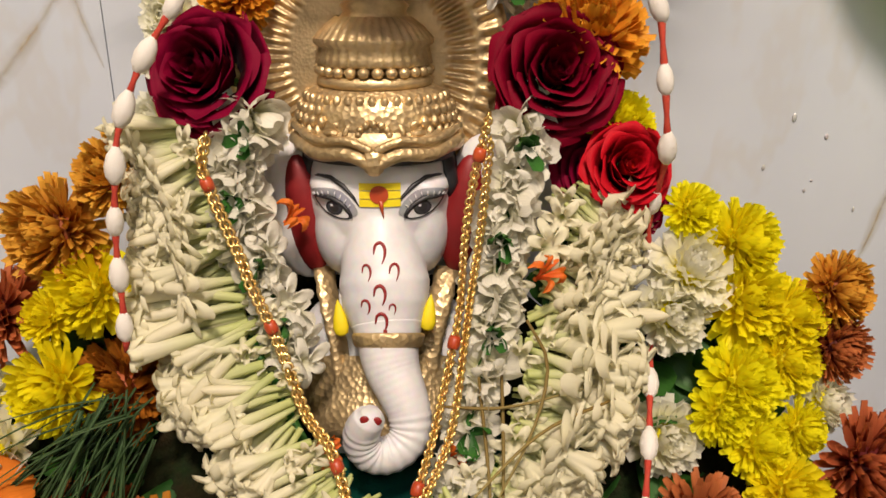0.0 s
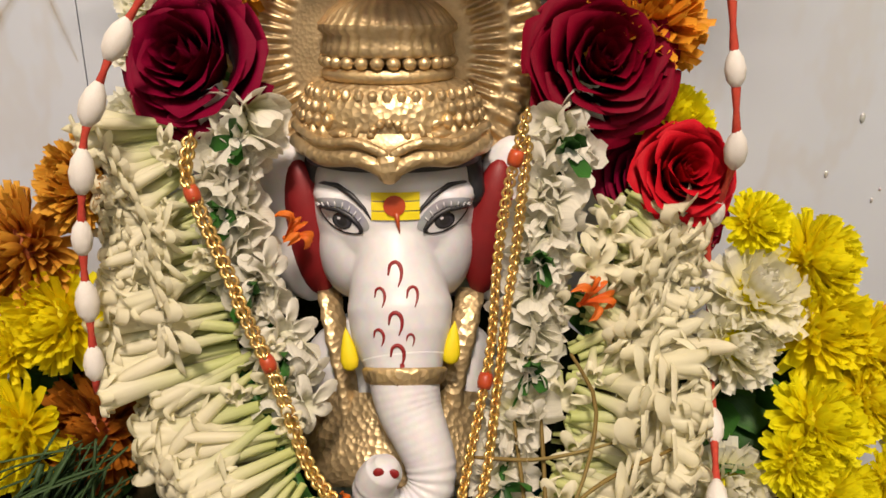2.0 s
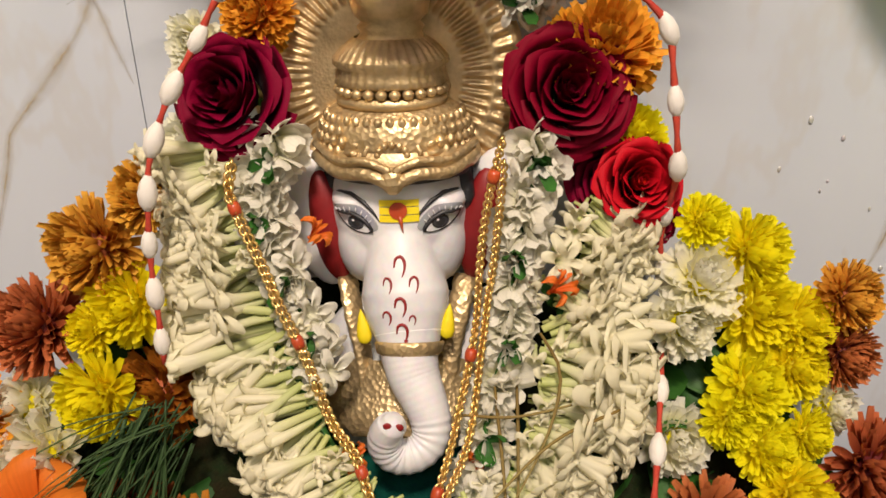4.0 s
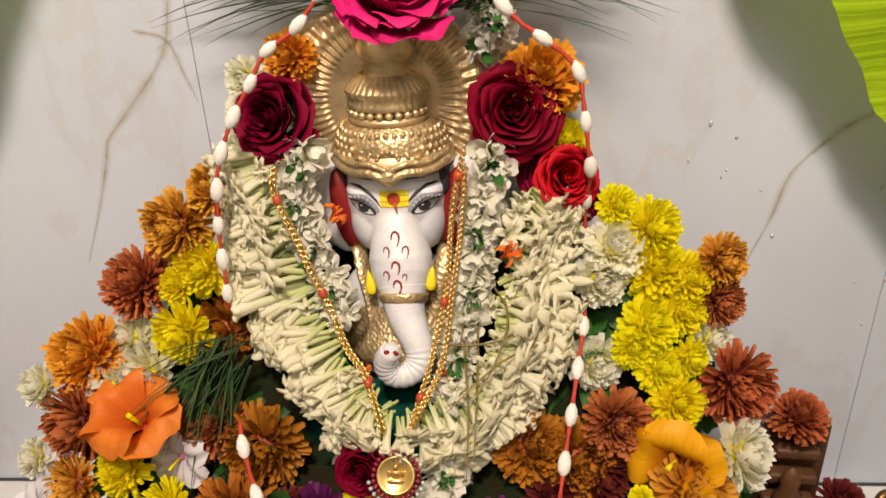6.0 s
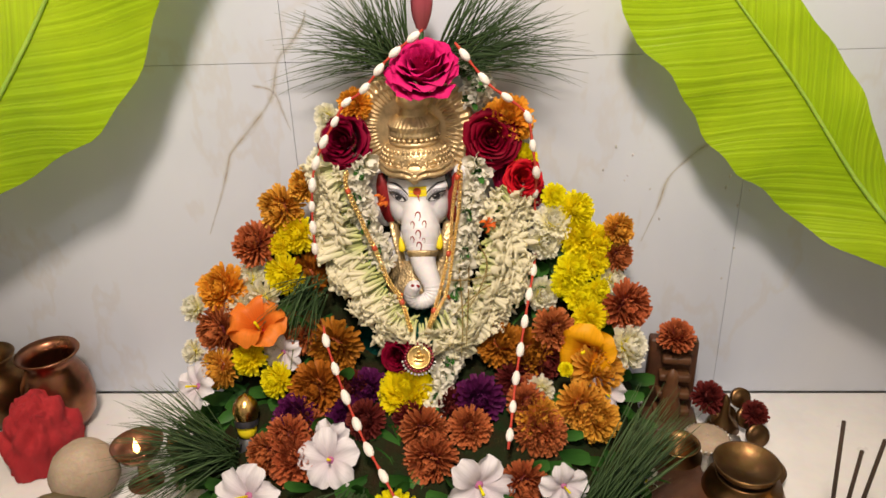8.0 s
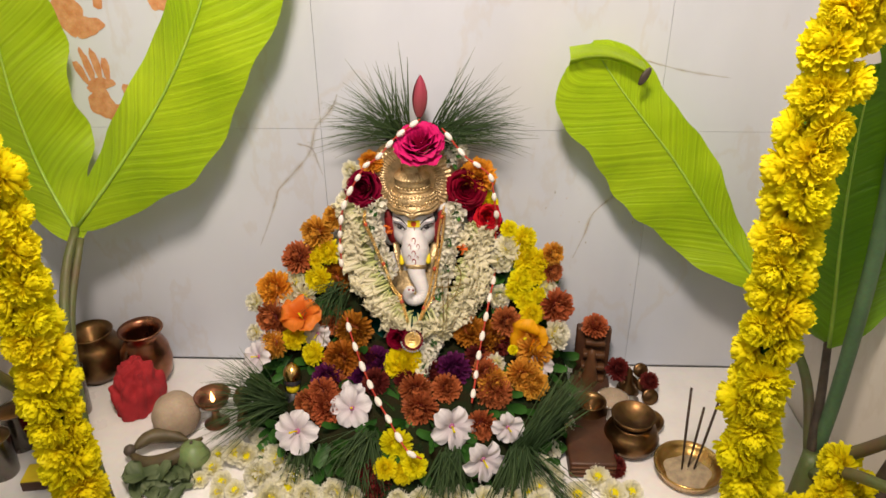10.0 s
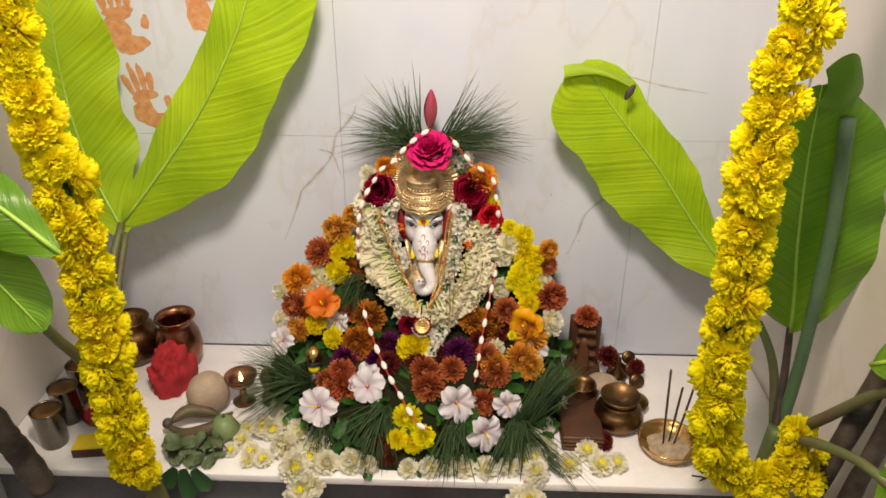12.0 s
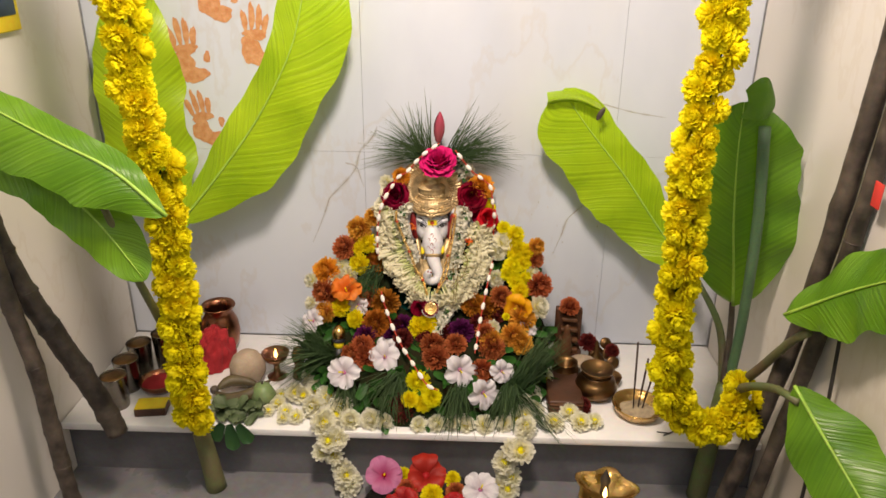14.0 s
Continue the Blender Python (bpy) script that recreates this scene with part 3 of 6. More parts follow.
    s.ball((cx - 0.003, -0.094, 0.781), (0.008, 0.005, 0.010), 12, 8, 1)
    s.lathe([(0.0535, 0.792), (0.0545, 0.800), (0.0535, 0.808), (0.0505, 0.815), (0.046, 0.821), (0.037, 0.825)], 72, 1, (cx - 0.004, -0.040, 0), (1.0, 0.86), 36, 0.008)
    for i in range(11):
        a = math.pi * (i / 10)
        c = Vector((cx - 0.003 + 0.024 * math.cos(a), -0.0845 + 0.010 * math.sin(a), 0.797 + 0.016 * math.sin(a)))
        o = Vector((cx - 0.003 + 0.034 * math.cos(a), -0.078 + 0.016 * math.sin(a), 0.797 + 0.023 * math.sin(a)))
        s.tube([c, c.lerp(o, 0.5), o], [0.0022, 0.0032, 0.0012], 6, 1)
    arc = [Vector((cx - 0.003 + 0.019 * math.cos(math.pi * k / 12), -0.086 + 0.007 * math.sin(math.pi * k / 12), 0.796 + 0.012 * math.sin(math.pi * k / 12))) for k in range(13)]
    s.tube(arc, 0.0022, 6, 1)
    for k in range(7):
        a = math.pi * (k + 0.0) / 6
        s.ball((cx - 0.003 + 0.010 * math.cos(a), -0.0875, 0.797 + 0.007 * math.sin(a)), 0.0026, 8, 6, 1)
    for row in range(4):
        zz = 0.797 + row * 0.0066
        rr = [0.0545, 0.0545, 0.0525, 0.0485][row]
        for k in range(38):
            a = 2 * math.pi * (k + 0.5 * (row % 2)) / 38
            if math.sin(a) < 0.25 and not (row < 3 and abs(math.cos(a)) < 0.55):
                s.ball((cx - 0.004 + rr * math.cos(a), -0.040 + 0.86 * rr * math.sin(a), zz), (0.0032, 0.0032, 0.0042), 6, 5, 1)
    s.lathe([(0.036, 0.823), (0.0395, 0.825), (0.0395, 0.829), (0.037, 0.831)], 60, 8, (cx - 0.005, -0.042, 0), (1, 0.9))
    for k in range(26):
        a = 2 * math.pi * k / 26
        s.ball((cx - 0.005 + 0.0375 * math.cos(a), -0.042 + 0.034 * math.sin(a), 0.8345), (0.0042, 0.004, 0.0036), 8, 6, 8)
    s.lathe([(0.0365, 0.837), (0.0395, 0.839), (0.0385, 0.843), (0.0370, 0.849), (0.0405, 0.852), (0.0400, 0.855)], 144, 8, (cx - 0.005, -0.042, 0), (1, 0.9), 36, 0.015)
    s.lathe([(0.0400, 0.855), (0.033, 0.863), (0.025, 0.869)], 144, 8, (cx - 0.005, -0.042, 0), (1, 0.9), 36, 0.03)
    s.lathe([(0.024, 0.868), (0.021, 0.872), (0.0235, 0.876), (0.020, 0.879), (0.0255, 0.884), (0.0275, 0.893), (0.023, 0.904), (0.012, 0.912), (0.008, 0.918), (0.001, 0.922)], 32, 8, (cx - 0.004, -0.043, 0), (1, 0.9))

    # halo disc with radial ribs
    def halo(u, v):
        a, r = 2 * math.pi * u, 0.012 + 0.088 * v
        y = -0.033
        if 0.058 < r < 0.074:
            y -= 0.0034 * (0.5 + 0.5 * math.cos(64 * a))
        elif 0.074 <= r < 0.0795:
            y -= 0.0042
        elif 0.0795 <= r < 0.0965:
            y -= 0.0010 + 0.0042 * (0.5 + 0.5 * math.cos(52 * a))
        elif r >= 0.0965:
            y += 0.004
        return (cx - 0.010 + r * math.cos(a), y, 0.840 + r * math.sin(a))
    s.grid(halo, 416, 30, 8)
    s.lathe([(0.001, 0.004), (0.0965, 0.004), (0.0998, 0.0), (0.0965, -0.003)], 64, 8, (cx - 0.010, -0.026, 0.840), m=pose(0, 0, 0, 90, 0, 0))

    # painted eyes, brows, lashes
    mid = 0.019
    for sx in (-1, 1):
        ex, ez = mid + sx * 0.0305, 0.7450

        def almond(u, v, a=0.0135, b=0.0052, up=0.0, lift=0.0010, ex=ex, ez=ez, sx=sx):
            t = 2 * math.pi * u
            x = a * v * math.cos(t)
            z = b * v * math.sin(t) * (1 - 0.30 * (x / a) ** 2) + up
            return on(ex + sx * (0.915 * x - 0.40 * z) + 0.0012 * sx, ez + 0.40 * x + 0.915 * z, lift)
        s.grid(lambda u, v: almond(u, v, 0.0175, 0.0092, 0.0042, 0.0004), 28, 5, 6)
        s.grid(lambda u, v: almond(u, v, 0.0148, 0.0064, 0.0, 0.0008), 28, 4, 2)
        s.grid(lambda u, v: almond(u, v, 0.0128, 0.0047, -0.0004, 0.0012), 28, 4, 0)
        for rad, mt, lf, dx, dz in ((0.0061, 2, 0.0016, 0, 0), (0.0049, 9, 0.0019, 0, 0), (0.0033, 2, 0.0022, 0, 0), (0.0010, 0, 0.0025, -0.0018, 0.0018)):
            s.grid(lambda u, v, rad=rad, lf=lf, dx=dx, dz=dz: on(ex - 0.0003 * sx + dx + rad * v * math.cos(2 * math.pi * u), ez + 0.0002 + dz + rad * 0.86 * v * math.sin(2 * math.pi * u), lf), 18, 3, mt)
        lid = [almond(q, 1.0, 0.0150, 0.0066, 0.0, 0.0016) for q in (0.5, 0.44, 0.37, 0.30, 0.22, 0.14, 0.07, 0.0)]
        s.tube(lid, [0.0004, 0.0010, 0.0014, 0.0017, 0.0018, 0.0016, 0.0011, 0.0005], 6, 2)
        for k in range(9):
            u0 = 0.36 - 0.042 * k
            s.tube([almond(u0, 1.0, 0.0150, 0.0078, 0.0, 0.0012), almond(u0 - 0.006, 1.0, 0.0175, 0.0118, 0.0, 0.0012)], [0.0007, 0.0003], 5, 0)
        brow = [(0.0125, 0.747), (0.0165, 0.7535), (0.0235, 0.7605), (0.0325, 0.7655), (0.0415, 0.7655), (0.0485, 0.7620)]
        s.tube([on(mid + sx * q[0], q[1], 0.0003) for q in brow], [0.0003, 0.0011, 0.0017, 0.0017, 0.0011, 0.0003], 6, 2)
    # forehead mark: three yellow bars and a red dot
    for k in range(3):
        zz = 0.7612 - k * 0.0056
        s.grid(lambda u, v, zz=zz: on(mid + 0.0015 + (u - 0.5) * 0.028, zz + (v - 0.5) * 0.0050, 0.0010 + 0.0001 * k), 12, 2, 4)
    s.grid(lambda u, v: on(mid + 0.001 + 0.0064 * v * math.cos(2 * math.pi * u), 0.7560 + 0.0062 * v * math.sin(2 * math.pi * u), 0.0020), 20, 3, 7)
    s.tube([on(mid + 0.002, 0.752, 0.0015), on(mid + 0.003, 0.745, 0.0015), on(mid + 0.004, 0.740, 0.001)], [0.0020, 0.0011, 0.0003], 6, 7)
    # small red curls on the trunk
    for mx, mz, k in ((-0.001, 0.7195, 1.05), (-0.0095, 0.7075, 0.80), (0.0090, 0.7080, 0.85), (-0.0005, 0.6945, 1.05), (-0.0100, 0.6860, 0.80), (0.0080, 0.6850, 0.60), (0.0005, 0.6765, 1.05)):
        pts = [(-0.0042, -0.001), (-0.0030, 0.0045), (0.0010, 0.0062), (0.0042, 0.0030), (0.0044, -0.0020), (0.0024, -0.0070)]
        hook = along([(q[0] * k * 0.82, 0, q[1] * k * 0.9) for q in pts], 14)
        s.tube([on(cx + mx + q.x, mz + q.z, 0.0002) for q in hook], [0.0012 * k * math.sin(math.pi * (0.12 + 0.80 * i / 13)) for i in range(14)], 6, 3)
    s.tube([on(cx + 0.0035, 0.672, 0.0003), on(cx + 0.0030, 0.666, 0.0003), on(cx + 0.0005, 0.660, 0.0003)], [0.0014, 0.0011, 0.0003], 6, 3)
    # gold ring round the trunk, tip marks, yellow tusks
    ring = Vector((0.0252, -0.0985, 0.6560))
    s.lathe([(0.0215, -0.0055), (0.0238, -0.0040), (0.0250, 0.0), (0.0255, 0.0030), (0.0240, 0.0045)], 48, 1, ring, m=pose(0, 0, 0, -26, 0, 0))
    for nx, nz in ((0.0125, 0.6275), (0.0205, 0.6260)):
        s.ball(on(nx, nz, 0.0), (0.0031, 0.0012, 0.0030), 12, 8, 3)
    for tx, tz, sx in ((-0.0085, 0.670, -1), (0.0535, 0.674, 1)):
        s.lathe([(0.0002, 0.0135), (0.0022, 0.009), (0.0045, 0.001), (0.0056, -0.006), (0.0046, -0.0105), (0.0018, -0.0125), (0.0003, -0.0128)], 18, 4, (tx, -0.094, tz), (1, 0.7), m=pose(0, 0, 0, -14, 7 * sx, 0))
    # shoulders, chest with gold collar, dark green skirt
    s.ball((cx, -0.040, 0.615), (0.074, 0.042, 0.062), 24, 14, 0)
    for sx in (-1, 1):
        sash = along([(cx + sx * 0.046, -0.048, 0.690), (cx + sx * 0.040, -0.066, 0.668), (cx + sx * 0.033, -0.076, 0.640), (cx + sx * 0.028, -0.088, 0.605), (cx + sx * 0.020, -0.108, 0.570)], 22)
        s.tube(sash, [0.0085 + 0.0012 * (i % 2) for i in range(22)], 10, 1, 0.45)
    s.ball((cx, -0.040, 0.566), (0.066, 0.046, 0.076), 32, 20, 0)
    s.lathe([(0.086, 0.0), (0.090, 0.008), (0.078, 0.020), (0.064, 0.038), (0.054, 0.052)], 48, 1, (cx, -0.044, 0.584), (0.92, 0.84), 24, 0.03)
    s.lathe([(0.15, 0.300), (0.15, 0.40), (0.155, 0.46), (0.135, 0.505), (0.085, 0.54), (0.03, 0.555)], 40, 5, (cx, -0.035, 0), (1, 1.02))
    return solid("elephant_headed_statue", s, [STATUE_WHITE, GOLD, BLACK, RED, YELLOW_PAINT, TEAL, GREYSHADE, CORAL, GOLDSMOOTH, IRIS], "white painted elephant-headed statue with gold crown and halo", "statue")


statue()

# ---- leaf bed under the flowers, near-black for the shade between them ----
def bed_front(z):
    return float(np.interp(z, [0.30, 0.34, 0.40, 0.45, 0.49, 0.54, 0.6, 0.65, 0.7, 0.75, 0.80], [-0.47, -0.45, -0.40, -0.31, -0.215, -0.165, -0.115, -0.085, -0.06, -0.045, -0.035]))


def leaf_bed():
    s = Shape()

    def fn(u, v):
        z = 0.301 + 0.36 * v
        half = float(np.interp(z, [0.30, 0.36, 0.45, 0.55, 0.62, 0.70, 0.765], [0.375, 0.37, 0.33, 0.30, 0.27, 0.22, 0.10]))
        a = math.pi * (1 - u)
        f = bed_front(z)
        n = noise.noise(Vector((u * 14, v * 12, 0))) * 0.012
        x, y = 0.02 + half * math.cos(a), min(0.012, 0.012 + (f - 0.012) * max(0.0, math.sin(a)) ** 0.45 - n)
        hollow = min(1.0, max(0.0, (z - 0.49) / 0.03)) * min(1.0, max(0.0, (0.125 - abs(x - 0.02)) / 0.03))
        return (x, y + (0.012 - y) * hollow, z)
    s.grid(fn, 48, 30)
    ob = thing("leaf_bed", "leafy mound that carries the flowers, coloured near-black for the shade between them", "leaves", kind="stuff")
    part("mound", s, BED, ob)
    t = Shape()
    r = random.Random(5)
    for i in range(420):
        u, v = r.random(), r.random()
        p = Vector(fn(u, v))
        if p.z > 0.47 and -0.10 < p.x < 0.15:
            continue
        d = Vector((r.uniform(-1, 1) + (u - 0.5), -r.uniform(0.1, 0.8), r.uniform(-0.8, 0.6))).normalized()
        petal_strip(t, p, d, Vector((0, -1, 0.3)), r.uniform(0.03, 0.055), r.uniform(0.008, 0.014), r.uniform(-0.5, 0.3), 0.3)
    part("leaves", t, SPROUT, ob)


leaf_bed()

# ---- loose flowers round the statue ----
mum_narrow = chrysanthemum_petals(230, 0.078, 108, 11, 0.52, 0.07)
mum_broad = chrysanthemum_petals(230, 0.094, 110, 12, 0.54, 0.10)
mum_soft = chrysanthemum_petals(95, 0.17, 104, 17, 0.5, 0.10)
mum_fluffy = chrysanthemum_petals(165, 0.105, 108, 13, 0.55, 0.08)

strew(flower("amber_chrysanthemum", "amber orange chrysanthemum with many curled petals", "flower", mum_broad, AMBER, RUST, group="amber chrysanthemums"),
      [(-0.159, -0.086, 0.773, 0.028), (-0.202, -0.094, 0.732, 0.037), (-0.294, -0.229, 0.521, 0.031), (0.336, -0.107, 0.695, 0.026), (0.3, -0.227, 0.522, 0.042), (0.206, -0.292, 0.478, 0.034), (0.267, -0.274, 0.484, 0.036), (0.29, -0.281, 0.47, 0.034)], 1.1)
strew(flower("golden_brown_chrysanthemum", "golden brown chrysanthemum, its colour darkened for the shade of the garland", "flower", mum_broad, SHADEDAMBER, RUST, group="brown chrysanthemums"),
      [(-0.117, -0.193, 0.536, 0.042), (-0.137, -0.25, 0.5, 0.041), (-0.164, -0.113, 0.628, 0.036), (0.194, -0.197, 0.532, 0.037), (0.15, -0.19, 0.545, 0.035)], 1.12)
strew(flower("orange_chrysanthemum", "bright orange chrysanthemum with yellow petal tips", "flower", mum_broad, ORANGE, AMBER, group="orange chrysanthemums"),
      [(-0.076, -0.05, 0.887, 0.026), (0.161, -0.057, 0.866, 0.040), (-0.297, -0.147, 0.621, 0.041)], 1.1)
strew(flower("rust_chrysanthemum", "rust red chrysanthemum with narrow petals", "flower", mum_narrow, RUST, MAROON, group="rust chrysanthemums"),
      [(-0.245, -0.111, 0.685, 0.038), (-0.301, -0.189, 0.564, 0.040), (-0.17, -0.173, 0.559, 0.036), (0.335, -0.118, 0.655, 0.026), (0.347, -0.167, 0.591, 0.040), (0.231, -0.188, 0.566, 0.034), (0.184, -0.275, 0.494, 0.030), (-0.148, -0.292, 0.460, 0.034), (0.208, -0.303, 0.473, 0.033), (0.191, -0.246, 0.487, 0.03),
       (0.034, -0.314, 0.468, 0.036), (0.1, -0.303, 0.473, 0.033), (-0.17, -0.318, 0.466, 0.034), (-0.155, -0.343, 0.447, 0.04), (-0.199, -0.336, 0.445, 0.033), (0.042, -0.345, 0.44, 0.042), (0.176, -0.374, 0.425, 0.034), (0.204, -0.307, 0.455, 0.04)], 1.1)
strew(flower("yellow_chrysanthemum", "bright yellow chrysanthemum with dense petals", "flower", mum_fluffy, YELLOW, MARIGOLD, group="yellow chrysanthemums"),
      [(-0.176, -0.107, 0.695, 0.031), (-0.202, -0.114, 0.682, 0.02), (-0.198, -0.138, 0.637, 0.033), (-0.247, -0.214, 0.535, 0.028), (-0.201, -0.239, 0.51, 0.028), (0.235, -0.085, 0.747, 0.02), (0.273, -0.092, 0.725, 0.030), (0.273, -0.107, 0.689, 0.033),
       (0.302, -0.11, 0.682, 0.027), (0.267, -0.133, 0.644, 0.029), (0.298, -0.125, 0.652, 0.025), (0.249, -0.146, 0.623, 0.022), (0.274, -0.152, 0.607, 0.025), (0.303, -0.148, 0.613, 0.02), (0.288, -0.174, 0.583, 0.027), (0.188, -0.063, 0.804, 0.024), (0.243, -0.245, 0.534, 0.011),
       (-0.001, -0.419, 0.412, 0.034), (-0.022, -0.452, 0.385, 0.024), (0.038, -0.45, 0.39, 0.027), (0.012, -0.445, 0.37, 0.028)], 1.1)
strew(flower("white_chrysanthemum", "creamy white chrysanthemum with a pale yellow heart", "flower", mum_soft, WHITE, YELLOW, group="white chrysanthemums"),
      [(0.232, -0.102, 0.711, 0.031), (0.22, -0.114, 0.68, 0.028), (0.346, -0.205, 0.546, 0.034), (-0.258, -0.124, 0.626, 0.029), (-0.235, -0.159, 0.601, 0.036), (-0.27, -0.165, 0.59, 0.028), (-0.341, -0.163, 0.595, 0.023), (-0.336, -0.208, 0.542, 0.02),
       (0.216, -0.139, 0.602, 0.028), (0.205, -0.252, 0.497, 0.023), (0.327, -0.127, 0.621, 0.022), (-0.12, -0.05, 0.868, 0.022), (-0.135, -0.06, 0.80, 0.026), (-0.120, -0.06, 0.846, 0.02)], 1.1)
strew(flower("purple_chrysanthemum", "dark purple chrysanthemum with pointed petals", "flower", chrysanthemum_petals(130, 0.115, 106, 14, 0.46, 0.1), PURPLE, PURPLE, group="purple chrysanthemums"),
      [(-0.06, -0.236, 0.487, 0.034), (0.115, -0.264, 0.488, 0.038), (-0.164, -0.283, 0.478, 0.034), (-0.09, -0.27, 0.468, 0.03)], 1.15)
strew(flower("maroon_chrysanthemum", "dark maroon dried chrysanthemum", "flower", mum_narrow, MAROON, MAROON, group="maroon chrysanthemums"),
      [(-0.048, -0.452, 0.335, 0.036), (-0.060, -0.44, 0.372, 0.03), (0.468, -0.375, 0.325, 0.026),
       (0.176, -0.225, 0.498, 0.034), (-0.166, -0.275, 0.470, 0.034), (-0.056, -0.298, 0.480, 0.032), (-0.088, -0.235, 0.490, 0.034), (0.015, -0.292, 0.468, 0.032), (0.218, -0.205, 0.516, 0.034), (0.075, -0.262, 0.476, 0.032)], 1.05)

strew(flower("marigold", "large yellow marigold below the pendant", "flower", chrysanthemum_petals(260, 0.125, 112, 21, 0.62, 0.06), MARIGOLD, MARIGOLD, core=0.5),
      [(0.004, -0.245, 0.497, 0.045)], 1.08, lambda p: Vector((-0.05, -0.5, 0.85)))
stamen = ("stamen", Shape().tube([(0, 0, 0), (0.03, 0, 0.35), (0.08, 0.02, 0.7)], [0.05, 0.035, 0.05], 8), YELLOW, "yellow stamen")
strew(flower("orange_hibiscus", "orange hibiscus with broad ruffled petals", "flower", hibiscus_petals(31, 5, 0.66, 0.75, 0.09), HIBORANGE, HIBRED, [stamen], 0.16),
      [(-0.225, -0.195, 0.578, 0.046)], 1.05, lambda p: Vector((-0.15, -0.35, 0.9)))
strew(flower("golden_hibiscus", "golden yellow hibiscus with a dark red throat", "flower", hibiscus_petals(32, 5, 0.6, 0.5, 0.05), HIBYELLOW, HIBRED, [stamen], 0.2),
      [(0.278, -0.21, 0.542, 0.045)], 1.1, lambda p: Vector((-0.35, -0.6, 0.1)))
strew(flower("white_hibiscus", "white hibiscus with soft lilac petals and a pale stamen", "flower", hibiscus_petals(33, 5, 0.46, 0.30, 0.13), HIBWHITE, HIBPINK, [stamen], 0.14, "white hibiscus flowers"),
      [(-0.326, -0.245, 0.505, 0.040), (-0.304, -0.215, 0.528, 0.03), (-0.196, -0.2, 0.532, 0.034), (-0.212, -0.402, 0.432, 0.050), (-0.1, -0.355, 0.455, 0.046), (0.117, -0.392, 0.44, 0.050), (0.183, -0.452, 0.405, 0.048), (0.231, -0.388, 0.435, 0.036),
       (0.304, -0.245, 0.49, 0.034), (-0.101, -0.325, 0.462, 0.036)], 0.95)

rose = rose_petals(41)
rose2 = rose_petals(42, 1.06)
rose3 = rose_petals(43, 1.05, 1.6)
sepal = ("stem", Shape().tube([(0, 0, -0.35), (0.05, 0.02, -0.8), (0.15, 0.0, -1.2)], [0.2, 0.07, 0.06], 8), SPROUT, "green stem")
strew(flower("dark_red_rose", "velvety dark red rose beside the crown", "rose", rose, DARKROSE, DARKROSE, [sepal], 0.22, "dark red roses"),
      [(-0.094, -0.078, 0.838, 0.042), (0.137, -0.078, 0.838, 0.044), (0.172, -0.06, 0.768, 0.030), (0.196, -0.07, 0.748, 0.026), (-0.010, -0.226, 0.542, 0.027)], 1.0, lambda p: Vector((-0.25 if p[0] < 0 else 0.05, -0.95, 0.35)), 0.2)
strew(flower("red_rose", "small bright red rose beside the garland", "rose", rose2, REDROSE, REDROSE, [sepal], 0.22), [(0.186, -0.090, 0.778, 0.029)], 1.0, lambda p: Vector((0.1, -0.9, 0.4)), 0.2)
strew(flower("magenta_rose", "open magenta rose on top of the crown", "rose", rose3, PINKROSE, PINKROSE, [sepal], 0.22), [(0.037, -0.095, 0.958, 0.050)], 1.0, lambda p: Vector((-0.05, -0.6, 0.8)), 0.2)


def lotus_bud():
    s = Shape()
    for k in range(5):
        a0 = k * 2.4

        def fn(u, v, a0=a0, k=k):
            a = a0 + (u - 0.5) * (2.4 - 0.9 * v)
            r = (0.0165 - 0.001 * k) * math.sin(math.pi * (0.12 + 0.86 * v)) ** 0.8
            return (r * math.cos(a), r * math.sin(a), 0.088 * v)
        s.grid(fn, 8, 10)
    ob = thing("lotus_bud", "closed dusky pink lotus bud on top of the crown", "flower", pose(0.036, -0.068, 1.0, 4, 3, 0))
    part("petals", s, LOTUSPINK, ob)
    part("stem", Shape().tube([(0, 0, 0.004), (0, 0.004, -0.05), (0, 0.01, -0.1)], 0.004, 8), SPROUT, ob, "green stem")


lotus_bud()


# ---- grass tufts ----
def grass_tuft(label, base, aims, n, length, seed, droop=0.5, thick=0.0013, jitter=0.3):
    s, r = Shape(), random.Random(seed)
    for i in range(n):
        aim = Vector(r.choice(aims)).normalized()
        d = (aim + Vector((r.uniform(-1, 1), r.uniform(-0.6, 0.6), r.uniform(-1, 1))) * jitter).normalized()
        L = length * r.uniform(0.55, 1.15)
        b = Vector(base) + Vector((r.uniform(-1, 1), r.uniform(-0.5, 0.5), r.uniform(-1, 1))) * 0.022
        dr = droop * r.uniform(0.1, 1.3)
        pts = [b + d * (L * t) + Vector((0, 0, -1)) * (dr * L * t * t * 0.6) for t in (0, 0.2, 0.4, 0.6, 0.8, 1.0)]
        w = thick * r.uniform(0.7, 1.5)
        s.tube(pts, [w, w * 1.25, w * 1.2, w, w * 0.7, w * 0.15], 4, 0, 0.4)
    ob = solid("grass_tuft", s, GRASS, label, "grass", "stuff")
    return ob


